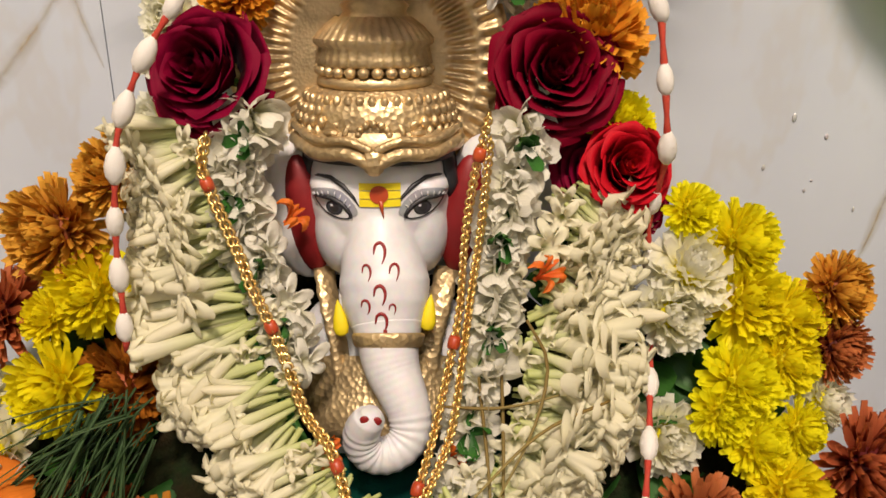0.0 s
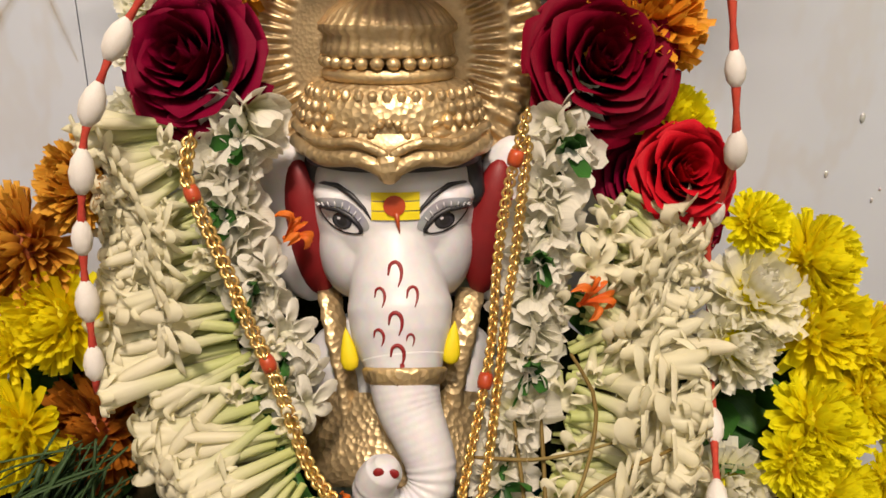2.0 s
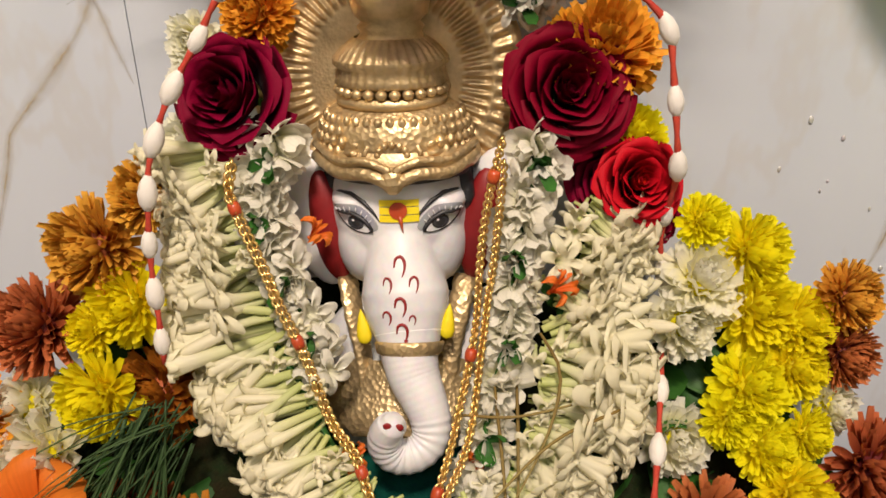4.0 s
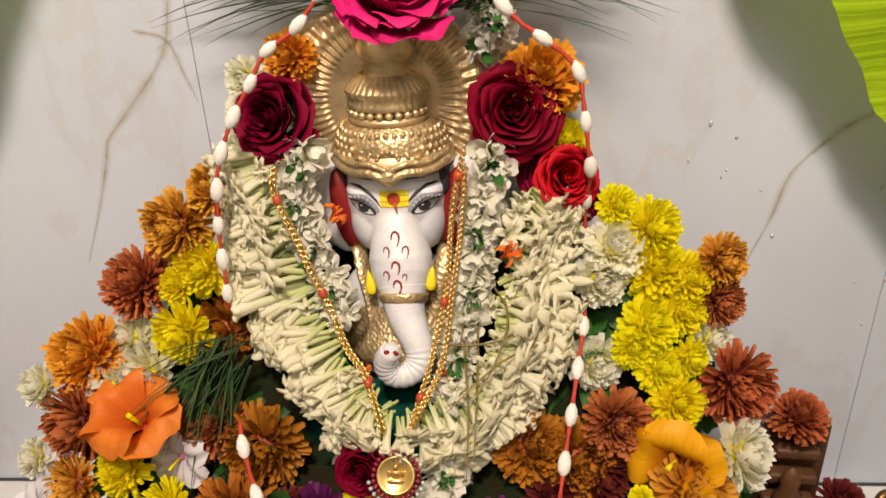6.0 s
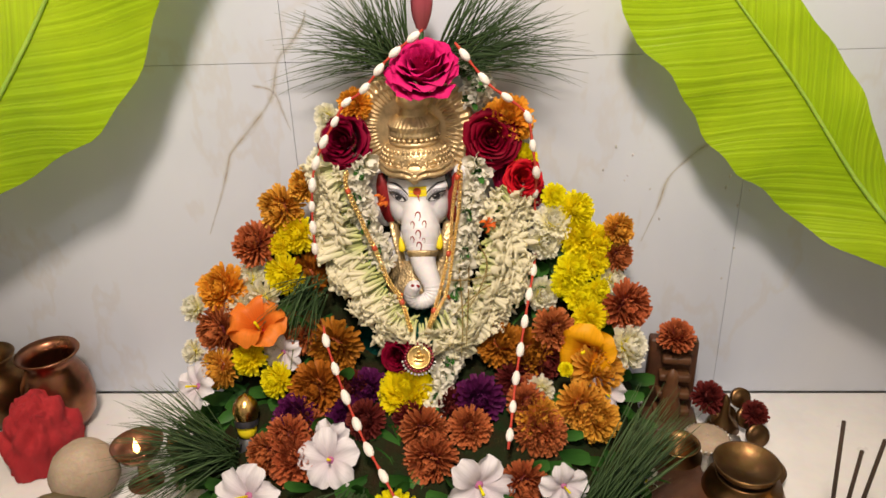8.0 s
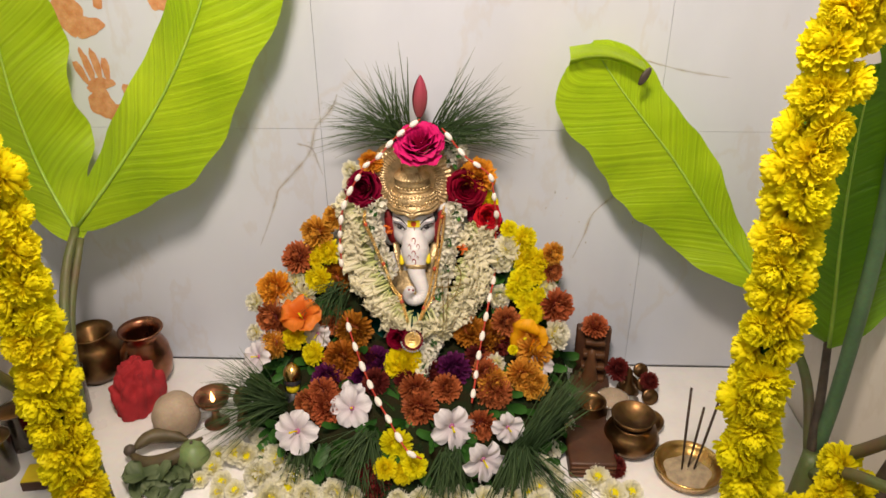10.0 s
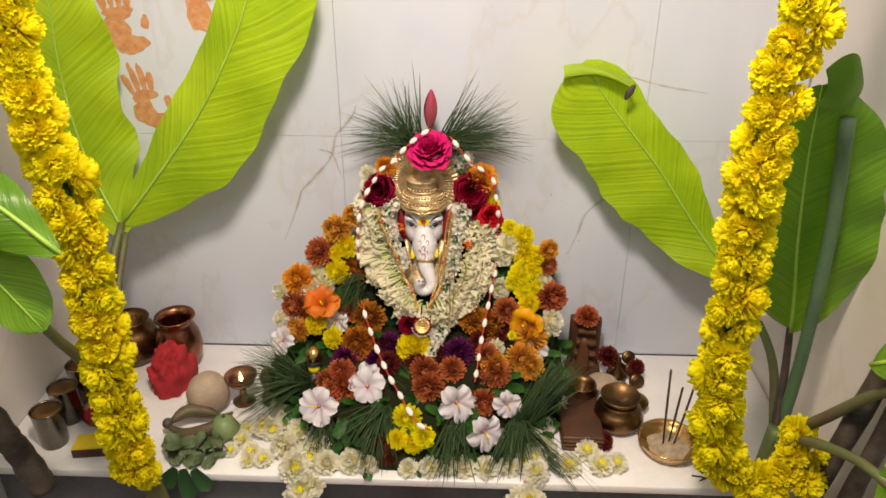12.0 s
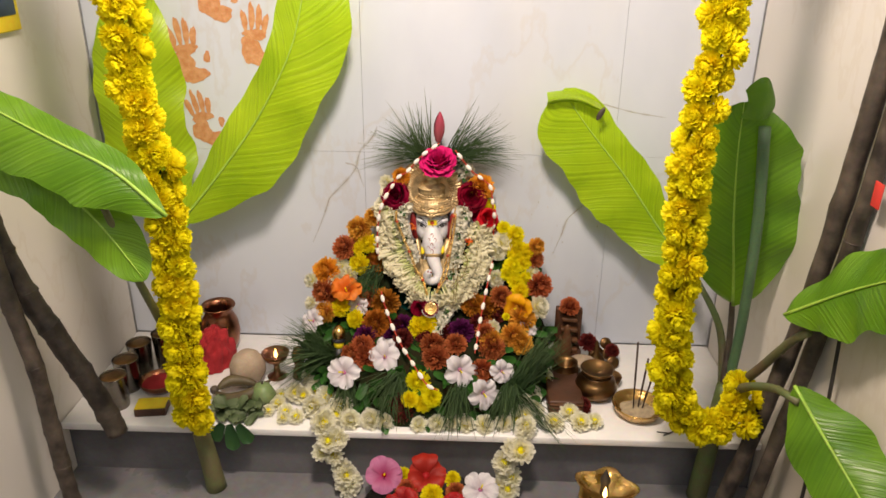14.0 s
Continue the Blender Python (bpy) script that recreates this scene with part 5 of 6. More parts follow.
strew(flower("daisy_chrysanthemum", "small white chrysanthemum with a yellow heart lying on the slab", "flower", chrysanthemum_petals(56, 0.17, 62, 15, 0.62, 0.10, 42), WHITE, YELLOW, core=0.42, group="loose white flowers"),
      [(0.374, -0.455, 0.33, 0.032), (0.422, -0.405, 0.33, 0.03), (0.449, -0.450, 0.33, 0.032), (0.487, -0.440, 0.325, 0.027), (-0.371, -0.438, 0.325, 0.026), (-0.404, -0.397, 0.325, 0.025), (-0.336, -0.460, 0.325, 0.024), (-0.374, -0.462, 0.32, 0.021),
       (-0.42, -0.43, 0.32, 0.02), (-0.40, -0.36, 0.325, 0.022)], 1.0, lambda p: Vector((rng.uniform(-0.3, 0.3), -0.4, 0.9)), 0.4)


# ---- yellow marigold garlands ----
HEADS = [chrysanthemum_petals(150, 0.15, 118, 80 + i, 0.62, 0.07).ball((0, 0, 0.02), (0.34, 0.34, 0.30), 10, 6).mesh("flower_head", [MARIGOLD]) for i in range(3)]


def marigold_garland(label, pts, n, radius=0.035, core=0.024):
    ob = thing("marigold_garland", label, "garland", group="marigold garlands")
    line = along(pts, n)
    part("string", Shape().tube(line[::2] + [line[-1]], 0.008, 8), SPROUT, ob, "green stem string")
    for i, c in enumerate(line):
        a = i * 2.2 + rng.uniform(-0.5, 0.5)
        tang = (line[min(i + 1, n - 1)] - line[max(i - 1, 0)]).normalized()
        e1 = tang.cross(Vector((0, 1, 0.2))).normalized()
        e2 = tang.cross(e1)
        d = e1 * math.cos(a) + e2 * math.sin(a) + tang * rng.uniform(-0.35, 0.35)
        place_piece("flower_head", rng.choice(HEADS), ob, c + d.normalized() * core * rng.uniform(0.7, 1.15), d, radius * 1.06 * rng.uniform(0.80, 1.18), rng.uniform(0, 360))


marigold_garland("long bright yellow marigold garland hanging from above", [(-0.62, -0.6, 2.05), (-0.605, -0.6, 1.70), (-0.592, -0.6, 1.421), (-0.587, -0.6, 1.31), (-0.573, -0.6, 1.168), (-0.556, -0.6, 1.029), (-0.558, -0.6, 0.879), (-0.560, -0.6, 0.718), (-0.560, -0.6, 0.561), (-0.564, -0.6, 0.395)], 92)
marigold_garland("long bright yellow marigold garland tied round a banana stem", [(0.66, -0.6, 2.05), (0.64, -0.6, 1.70), (0.622, -0.6, 1.436), (0.619, -0.6, 1.35), (0.606, -0.6, 1.213), (0.599, -0.6, 1.054), (0.603, -0.6, 0.894), (0.611, -0.6, 0.737), (0.625, -0.6, 0.583), (0.660, -0.6, 0.47), (0.731, -0.6, 0.425), (0.800, -0.6, 0.467), (0.811, -0.58, 0.550)], 104)


# ---- banana plants ----
def banana_leaf(ob, mid, wl, wr, normal, mat, ripple=0.010, droop=0.25, seed=0, tip=0.72, rib=0.004, base=0.12):
    nv, nu = 44, 16
    line = along(mid, nv + 1)
    nrm = Vector(normal).normalized()

    def fn(u, v):
        x = u * 2 - 1
        i = min(nv, int(round(v * nv)))
        tang = (line[min(i + 1, nv)] - line[max(i - 1, 0)]).normalized()
        side = tang.cross(nrm).normalized()
        n2 = side.cross(tang)
        w = (wl if x < 0 else wr) * min(1.0, v / base) ** 0.65
        if v > tip:
            w *= max(0.0, 1 - ((v - tip) / (1.001 - tip)) ** 2) ** 0.5
        w *= 1 + 0.05 * math.sin(seed + v * 17 + (x > 0)) + 0.02 * math.sin(v * 51 + seed)
        ax = abs(x)
        off = -droop * w * ax ** 1.6 + ripple * ax * math.sin(seed + v * 23 + x)
        return line[i] + side * (x * w) + n2 * off
    blade = part("blade", Shape().grid(fn, nu, nv), mat, ob)
    part("midrib", Shape().tube([p + nrm * (rib * 0.55) for p in line[::3] + [line[-1]]], [rib * (1 - 0.75 * k / 15) for k in range(len(line[::3]) + 1)], 8), RIB, ob, "pale green midrib")
    return blade


def stalk(ob, pts, r0, r1, mat, name="stalk", label=""):
    line = along(pts, 14)
    part(name, Shape().tube(line, [r0 + (r1 - r0) * i / 13 for i in range(14)], 12), mat, ob, label)


left_plant = thing("banana_plant", "young banana plant with broad bright green leaves", "plant", group="banana plants")
stalk(left_plant, [(-0.555, -0.53, GROUND), (-0.57, -0.52, 0.22), (-0.60, -0.49, 0.32), (-0.65, -0.42, 0.44)], 0.028, 0.018, STALK, "stem", "pale banana stem")
stalk(left_plant, [(-0.645, -0.42, 0.42), (-0.70, -0.28, 0.60), (-0.70, -0.16, 0.75)], 0.012, 0.008, STALK, "stalk", "brown leaf stalk")
banana_leaf(left_plant, [(-0.712, -0.15, 0.765), (-0.600, -0.14, 0.895), (-0.482, -0.13, 1.045), (-0.408, -0.13, 1.162), (-0.354, -0.13, 1.266), (-0.325, -0.125, 1.366), (-0.305, -0.11, 1.47), (-0.295, -0.09, 1.58)], 0.064, 0.135, (0.10, -0.97, 0.20), BANANA, 0.007, 0.14, 1.0, base=0.26, tip=0.68)
stalk(left_plant, [(-0.645, -0.42, 0.42), (-0.69, -0.32, 0.60), (-0.715, -0.22, 0.70), (-0.710, -0.15, 0.77)], 0.013, 0.009, STALK, "stalk", "brown leaf stalk")
banana_leaf(left_plant, [(-0.70, -0.16, 0.74), (-0.775, -0.11, 0.88), (-0.800, -0.10, 1.02), (-0.805, -0.09, 1.155), (-0.80, -0.08, 1.30), (-0.80, -0.07, 1.42)], 0.125, 0.122, (0.1, -0.98, 0.1), BANANA, 0.010, 0.12, 2.0, base=0.28, tip=0.55)
stalk(left_plant, [(-0.645, -0.43, 0.42), (-0.61, -0.58, 0.66), (-0.585, -0.72, 0.86), (-0.60, -0.78, 1.05)], 0.013, 0.007, STALK, "stalk", "dark leaf stalk")
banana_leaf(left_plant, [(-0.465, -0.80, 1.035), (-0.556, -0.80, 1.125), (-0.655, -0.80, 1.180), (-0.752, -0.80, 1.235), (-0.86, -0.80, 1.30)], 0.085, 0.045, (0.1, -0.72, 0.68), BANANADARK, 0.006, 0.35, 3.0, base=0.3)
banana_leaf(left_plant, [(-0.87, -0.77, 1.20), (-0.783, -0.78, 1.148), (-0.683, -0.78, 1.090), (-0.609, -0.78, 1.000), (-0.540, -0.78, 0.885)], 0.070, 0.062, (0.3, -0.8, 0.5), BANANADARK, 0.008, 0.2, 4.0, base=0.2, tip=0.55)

right_plant = thing("banana_plant", "young banana plant with broad leaves and one rolled leaf", "plant", group="banana plants")
stalk(right_plant, [(0.775, -0.50, GROUND), (0.785, -0.50, 0.30), (0.800, -0.49, 0.48)], 0.028, 0.020, STALK, "stem", "pale banana stem")
stalk(right_plant, [(0.815, -0.47, 0.45), (0.828, -0.455, 0.629), (0.822, -0.45, 0.909), (0.797, -0.45, 1.150)], 0.013, 0.0135, ROLLED, "rolled_leaf", "tightly rolled dark green new leaf")
stalk(right_plant, [(0.80, -0.48, 0.46), (0.81, -0.36, 0.58), (0.785, -0.16, 0.648)], 0.011, 0.008, STALK, "stalk", "green leaf stalk")
banana_leaf(right_plant, [(0.790, -0.16, 0.640), (0.690, -0.10, 0.755), (0.580, -0.08, 0.905), (0.470, -0.08, 1.035), (0.405, -0.085, 1.118), (0.378, -0.09, 1.158)], 0.135, 0.070, (-0.05, -0.97, 0.2), BANANA, 0.005, 0.08, 5.0, tip=0.80, base=0.42)
curl = Shape()
curl.grid(lambda u, v: (0.335 + 0.150 * u, -0.090 - 0.030 * math.sin(math.pi * v), 1.150 + 0.018 * math.sin(math.pi * u) - 0.035 * v * (1 - 0.4 * u) - 0.03 * u), 12, 8)
part("curled_tip", curl, BANANA, right_plant, "leaf tip folded over, with a brown scar")
part("scar", Shape().ball((0.482, -0.120, 1.10), (0.008, 0.003, 0.020), 10, 8, 0, pose(0, 0, 0, 0, 28, 0)), CANE, right_plant, "small brown scar")
stalk(right_plant, [(0.80, -0.48, 0.46), (0.815, -0.43, 0.58), (0.814, -0.40, 0.70)], 0.010, 0.007, CANE, "stalk", "reddish leaf stalk")
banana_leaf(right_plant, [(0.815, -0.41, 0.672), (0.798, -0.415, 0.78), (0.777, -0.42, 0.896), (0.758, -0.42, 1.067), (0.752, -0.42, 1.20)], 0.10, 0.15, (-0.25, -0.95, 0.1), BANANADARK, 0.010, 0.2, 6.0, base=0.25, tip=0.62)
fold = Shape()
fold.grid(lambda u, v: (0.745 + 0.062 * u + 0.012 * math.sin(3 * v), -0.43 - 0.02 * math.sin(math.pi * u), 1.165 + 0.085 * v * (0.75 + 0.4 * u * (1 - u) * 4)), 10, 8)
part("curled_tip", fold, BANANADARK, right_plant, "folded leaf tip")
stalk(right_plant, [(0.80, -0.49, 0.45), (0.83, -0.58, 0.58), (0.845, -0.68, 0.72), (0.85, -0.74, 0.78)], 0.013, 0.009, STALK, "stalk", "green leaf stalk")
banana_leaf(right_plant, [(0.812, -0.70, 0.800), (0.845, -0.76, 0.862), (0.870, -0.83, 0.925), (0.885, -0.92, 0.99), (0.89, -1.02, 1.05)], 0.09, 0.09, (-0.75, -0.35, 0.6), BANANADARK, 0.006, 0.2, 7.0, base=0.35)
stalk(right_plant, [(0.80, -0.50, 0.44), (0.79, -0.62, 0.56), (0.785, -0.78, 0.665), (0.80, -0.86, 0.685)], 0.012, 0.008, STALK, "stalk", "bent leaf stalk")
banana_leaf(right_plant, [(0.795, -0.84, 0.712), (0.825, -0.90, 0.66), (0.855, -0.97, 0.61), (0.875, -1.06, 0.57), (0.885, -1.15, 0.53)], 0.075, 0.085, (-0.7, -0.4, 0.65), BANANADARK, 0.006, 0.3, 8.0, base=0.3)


def sugarcane(label, pts, r, seed=0):
    """Cane with uneven joints, a slight kink at each and rings that barely stand proud."""
    ob = thing("sugarcane", label, "cane", group="sugarcane poles")
    rr = random.Random(seed)
    line = along(pts, 60)
    joints, i = [], rr.randint(4, 9)
    while i < 57:
        joints.append(i)
        i += rr.randint(7, 13)
    rad = []
    for i in range(60):
        near = min(abs(i - j) for j in joints)
        rad.append(r * (1 + (0.10 if near == 0 else 0.03 if near == 1 else 0.0) + rr.uniform(-0.03, 0.03)))
        line[i] = line[i] + Vector((rr.uniform(-1, 1), rr.uniform(-1, 1), 0)) * r * 0.05
    part("cane", Shape().tube(line, rad, 14), CANE, ob)
    for j in joints:
        d = (line[j] - line[j - 1]).normalized()
        s = Shape()
        torus(s, line[j], r * 1.05, r * 0.09, d.to_track_quat("Z", "Y").to_matrix().to_4x4(), 14, 6)
        part("node", s, CANE, ob, "raised ring at the joint")


sugarcane("dark sugarcane pole leaning against the side wall", [(0.795, -0.585, GROUND + 0.004), (0.830, -0.60, 0.321), (0.880, -0.62, 0.67), (0.882, -0.66, 0.86), (0.890, -0.70, 1.23), (0.893, -0.76, 2.0)], 0.020, 1)
sugarcane("dark sugarcane pole leaning against the side wall", [(0.845, -0.64, GROUND + 0.004), (0.868, -0.655, 0.35), (0.900, -0.675, 0.68), (0.907, -0.70, 0.87), (0.908, -0.745, 1.23), (0.908, -0.80, 2.0)], 0.017, 2)
sugarcane("dark banana stem piece leaning on the slab's corner", [(-0.752, -0.62, 0.372), (-0.79, -0.62, 0.49), (-0.831, -0.62, 0.588), (-0.87, -0.62, 0.68), (-0.905, -0.62, 0.759), (-0.945, -0.62, 0.90), (-0.958, -0.62, 1.05)], 0.026, 3)
sugarcane("dark sugarcane pole standing on the floor", [(-0.852, -0.70, GROUND + 0.004), (-0.862, -0.70, 0.299), (-0.867, -0.70, 0.462), (-0.880, -0.69, 0.62), (-0.92, -0.67, 0.80), (-0.955, -0.64, 0.98)], 0.019, 4)
wire = along([(0.905, -0.78, GROUND + 0.02), (0.90, -0.78, 0.45), (0.905, -0.78, 0.60), (0.90, -0.77, 0.80)], 30)
solid("cable", Shape().tube(wire, 0.004, 8), SOOT, "twisted black cable hanging by the side wall", "cable")


# ---- vessels and things on the platform ----
def vessel(name, label, category, at, profile, mat, seg=36, extra=()):
    ob = thing(name, label, category, pose(*at))
    part("body", Shape().lathe(profile, seg), mat, ob)
    for nm, sh, mt, lb in extra:
        part(nm, sh, mt, ob, lb)
    return ob


def tumbler(at, h, r):
    prof = [(0.001, 0.002), (r * 0.82, 0.0), (r * 0.86, 0.004), (r, h), (r * 1.03, h + 0.002), (r * 0.98, h + 0.003), (r * 0.95, h - 0.004), (r * 0.78, 0.006), (0.001, 0.006)]
    lid = Shape().lathe([(r * 0.95, h - 0.002), (r * 0.90, h + 0.001), (r * 0.4, h + 0.003), (0.001, h + 0.003)], 32)
    ob = vessel("steel_tumbler", "polished steel tumbler standing on the slab", "tumbler", at, prof, STEEL, 32, [("filling", lid, DARKBRASS, "dark contents up to the brim")])
    tagged(ob, group="steel tumblers")


tumbler((-0.858, -0.405, SHELF), 0.100, 0.036)
tumbler((-0.862, -0.318, SHELF), 0.100, 0.036)
tumbler((-0.858, -0.232, SHELF), 0.105, 0.036)
tumbler((-0.790, -0.205, SHELF), 0.125, 0.036)
vessel("copper_plate_bowl", "shallow copper bowl with red powder", "bowl", (-0.772, -0.315, SHELF), [(0.001, 0.003), (0.035, 0.0), (0.052, 0.018), (0.058, 0.034), (0.055, 0.034), (0.048, 0.018), (0.03, 0.006), (0.001, 0.006)], COPPER,
       36, [("powder", Shape().lathe([(0.050, 0.022), (0.03, 0.028), (0.001, 0.030)], 24), REDCLOTH, "red powder heap")])
box = thing("match_box", "small box with a plain yellow top", "box", pose(-0.752, -0.425, SHELF + 0.012, 0, 0, 8))
part("tray", Shape().box((0, 0, 0), (0.085, 0.055, 0.024), 0, 0.002), WOOD, box)
part("top", Shape().box((0, 0, 0.0135), (0.083, 0.053, 0.003), 0, 0.001), CARD, box, "yellow printed top")

pot = thing("copper_pot", "round copper water pot wrapped in a red cloth", "pot", pose(-0.660, -0.078, SHELF) @ Matrix.Scale(0.92, 4))
part("body", Shape().lathe([(0.001, 0.004), (0.040, 0.0), (0.060, 0.03), (0.067, 0.07), (0.062, 0.110), (0.049, 0.138), (0.045, 0.148), (0.050, 0.162), (0.059, 0.170), (0.057, 0.174), (0.046, 0.164), (0.040, 0.148), (0.045, 0.134), (0.001, 0.03)], 44), COPPER, pot)
cl = Shape()


def cloth_fold(u, v):
    a, e = 2 * math.pi * u, math.pi * 0.5 * v
    d = Vector((math.cos(a) * math.cos(e), math.sin(a) * math.cos(e), math.sin(e)))
    k = 1 + 0.20 * noise.noise(d * 2.6) + 0.11 * abs(noise.noise(d * 5.5 + Vector((3, 1, 0)))) + 0.03 * math.sin(14 * d.z + 5 * d.x)
    return (0.006 + 0.060 * d.x * k, -0.092 + 0.078 * d.y * k, 0.002 + 0.122 * d.z ** 0.8 * k)


cl.grid(cloth_fold, 96, 40)
part("cloth", cl, REDCLOTH, pot, "crumpled red cloth")
vessel("dark_brass_pot", "dark rounded brass pot near the wall", "pot", (-0.80, -0.06, SHELF), [(0.001, 0.003), (0.045, 0.0), (0.068, 0.03), (0.075, 0.065), (0.062, 0.105), (0.045, 0.12), (0.055, 0.135), (0.052, 0.137), (0.038, 0.12), (0.001, 0.06)], DARKBRASS)
coco = thing("coconut", "smooth pale brown coconut", "coconut", pose(-0.522, -0.268, SHELF + 0.050, 0, 14, 0))
part("shell", Shape().lathe([(0.0005, -0.052), (0.028, -0.047), (0.047, -0.025), (0.054, 0.002), (0.049, 0.028), (0.032, 0.048), (0.012, 0.058), (0.0005, 0.060)], 32, wave=3, amp=0.02), COCONUT, coco)
fruit = thing("banana_bunch", "two dark ripe bananas lying over betel leaves", "fruit", pose(-0.512, -0.355, SHELF + 0.004))
girth = [0.004, 0.009, 0.013, 0.016, 0.017, 0.0175, 0.0175, 0.017, 0.015, 0.012, 0.008, 0.003]
part("banana", Shape().tube(along([(-0.075, -0.02, 0.030), (-0.03, -0.042, 0.024), (0.03, -0.034, 0.036), (0.082, 0.0, 0.062)], 12), girth, 10), BANANAFRUIT, fruit, "")
part("banana", Shape().tube(along([(-0.072, -0.012, 0.034), (-0.045, 0.022, 0.040), (-0.005, 0.034, 0.034), (0.035, 0.028, 0.028)], 12), girth, 10), BANANAFRUIT, fruit, "")
part("cut_end", Shape().ball((-0.078, -0.014, 0.034), (0.013, 0.014, 0.013), 10, 8), CANE, fruit, "dark cut end")
for x, y, r in ((-0.447, -0.378, 0.036),):
    f = thing("green_fruit", "pale green round fruit among betel leaves", "fruit", pose(x, y, SHELF + r * 0.96))
    part("skin", Shape().lathe([(0.0005, -r), (r * 0.6, -r * 0.8), (r, 0), (r * 0.62, r * 0.8), (r * 0.1, r * 1.0), (0.0005, r * 0.98)], 24, wave=5, amp=0.02), LIME, f)
    part("stem", Shape().tube([(0, 0, r * 0.95), (0.002, 0, r * 1.15)], [0.004, 0.003], 6), CANE, f)
bl = Shape()
for k in range(26):
    u = rng.random()
    p = Vector((-0.56 + 0.12 * u, -0.385 - 0.07 * rng.random(), SHELF + 0.008 + 0.030 * rng.random()))
    petal_strip(bl, p, Vector((rng.uniform(-1, 1), rng.uniform(-1, 0.1), rng.uniform(-0.1, 0.35))).normalized(), Vector((rng.uniform(-0.4, 0.4), -0.5, 1)), rng.uniform(0.035, 0.055), rng.uniform(0.013, 0.020), rng.uniform(-0.5, 0.1), 0.3, nu=6, nv=8, tipw=0.25, ruffle=0.004, seed=k)
solid("small_leaves", bl, SAGE, "dull green leaves heaped under the fruit", "leaves", "stuff")
hang = Shape()
for x, dx, L in ((-0.512, 0.15, 0.075), (-0.488, 0.55, 0.062), (-0.53, -0.5, 0.055)):
    petal_strip(hang, Vector((x, -0.492, SHELF + 0.012)), Vector((dx, -0.35, -0.75)).normalized(), Vector((0, -1, 0.3)), L, 0.020, -0.2, 0.25, nu=4, nv=7, tipw=0.3)
solid("betel_leaves", hang, BETEL, "dark green betel leaves hanging over the slab's edge", "leaves", "stuff")


def oil_cup(at, s, mat, label):
    prof = [(0.001, 0.004), (0.026, 0.0), (0.028, 0.004), (0.010, 0.016), (0.008, 0.040), (0.012, 0.048), (0.030, 0.060), (0.040, 0.082), (0.038, 0.083), (0.028, 0.066), (0.001, 0.058)]
    ob = vessel("oil_lamp_cup", label, "oil lamp", at, [(r * s, z * s) for r, z in prof], mat, 32,
                [("flame", Shape().lathe([(0.0005, 0.070 * s), (0.005 * s, 0.078 * s), (0.004 * s, 0.086 * s), (0.0005, 0.10 * s)], 10, at=(0.004, -0.012, 0)), FLAME, "small burning flame"),
                 ("wick", Shape().tube([(0.0, 0.004, 0.060 * s), (0.004, -0.012, 0.074 * s)], 0.0022, 6), COTTON, "cotton wick")])
    return ob


oil_cup((-0.443, -0.235, SHELF), 1.05, COPPER, "small footed copper oil lamp burning on the slab")
vessel("dark_idol_stand", "small dark turned metal stand beside the grass", "stand", (-0.375, -0.23, SHELF), [(0.001, 0.002), (0.022, 0.0), (0.02, 0.02), (0.012, 0.04), (0.018, 0.06), (0.022, 0.08), (0.012, 0.10), (0.001, 0.108)], DARKBRASS, 20)

# carved wooden shrine box with a flower on top
shrine = thing("carved_wooden_box", "upright brown wooden box with carved tiers", "box", pose(0.452, -0.070, SHELF, 0, 0, -6) @ Matrix.Diagonal((0.80, 0.85, 0.86, 1)))
part("back_panel", Shape().box((0, 0.03, 0.095), (0.105, 0.03, 0.19), 0, 0.006), WOOD, shrine)
for k in range(4):
    part("carved_tier", Shape().box((0.004, 0.004, 0.03 + 0.042 * k), (0.078 - 0.006 * k, 0.03, 0.016), 0, 0.004), WOODLIGHT, shrine, "")
part("base", Shape().box((0, -0.015, 0.012), (0.12, 0.09, 0.024), 0, 0.005), WOOD, shrine)
part("carved_relief", Shape().lathe([(0.022, 0.024), (0.026, 0.05), (0.018, 0.08), (0.020, 0.10), (0.012, 0.112), (0.015, 0.126), (0.008, 0.142), (0.001, 0.146)], 20, at=(-0.004, -0.022, 0), squash=(1, 0.7)), WOODLIGHT, shrine, "plain rounded carving")
copy_thing(bpy.data.objects["rust_chrysanthemum"], facing((0.452, -0.066, SHELF + 0.178), (0.05, -0.5, 0.9), 0.035 / 0.0418, 20))

orn = thing("brass_ornament", "dark brass ornament with round discs", "ornament", pose(0.545, -0.085, SHELF))
for x, y, z, r in ((0.0, 0.0, 0.022, 0.024), (0.038, -0.012, 0.030, 0.021), (0.030, 0.015, 0.052, 0.018), (0.045, -0.045, 0.018, 0.020)):
    part("disc", Shape().lathe([(0.001, 0.006), (r * 0.5, 0.006), (r * 0.7, 0.003), (r, 0.004), (r, -0.004), (0.001, -0.004)], 24, at=(x, y, z), m=pose(0, 0, 0, 62, 20, 0)), DARKBRASS, orn, "")
part("stand", Shape().lathe([(0.001, 0.001), (0.03, 0.0), (0.026, 0.012), (0.010, 0.03), (0.008, 0.06), (0.001, 0.07)], 20), DARKBRASS, orn)
copy_thing(bpy.data.objects["maroon_chrysanthemum"], facing((0.518, -0.072, SHELF + 0.055), (0.1, -0.7, 0.7), 0.033 / 0.0378, 0))
copy_thing(bpy.data.objects["maroon_chrysanthemum"], facing((0.590, -0.105, SHELF + 0.045), (0.3, -0.6, 0.7), 0.026 / 0.0378, 70))

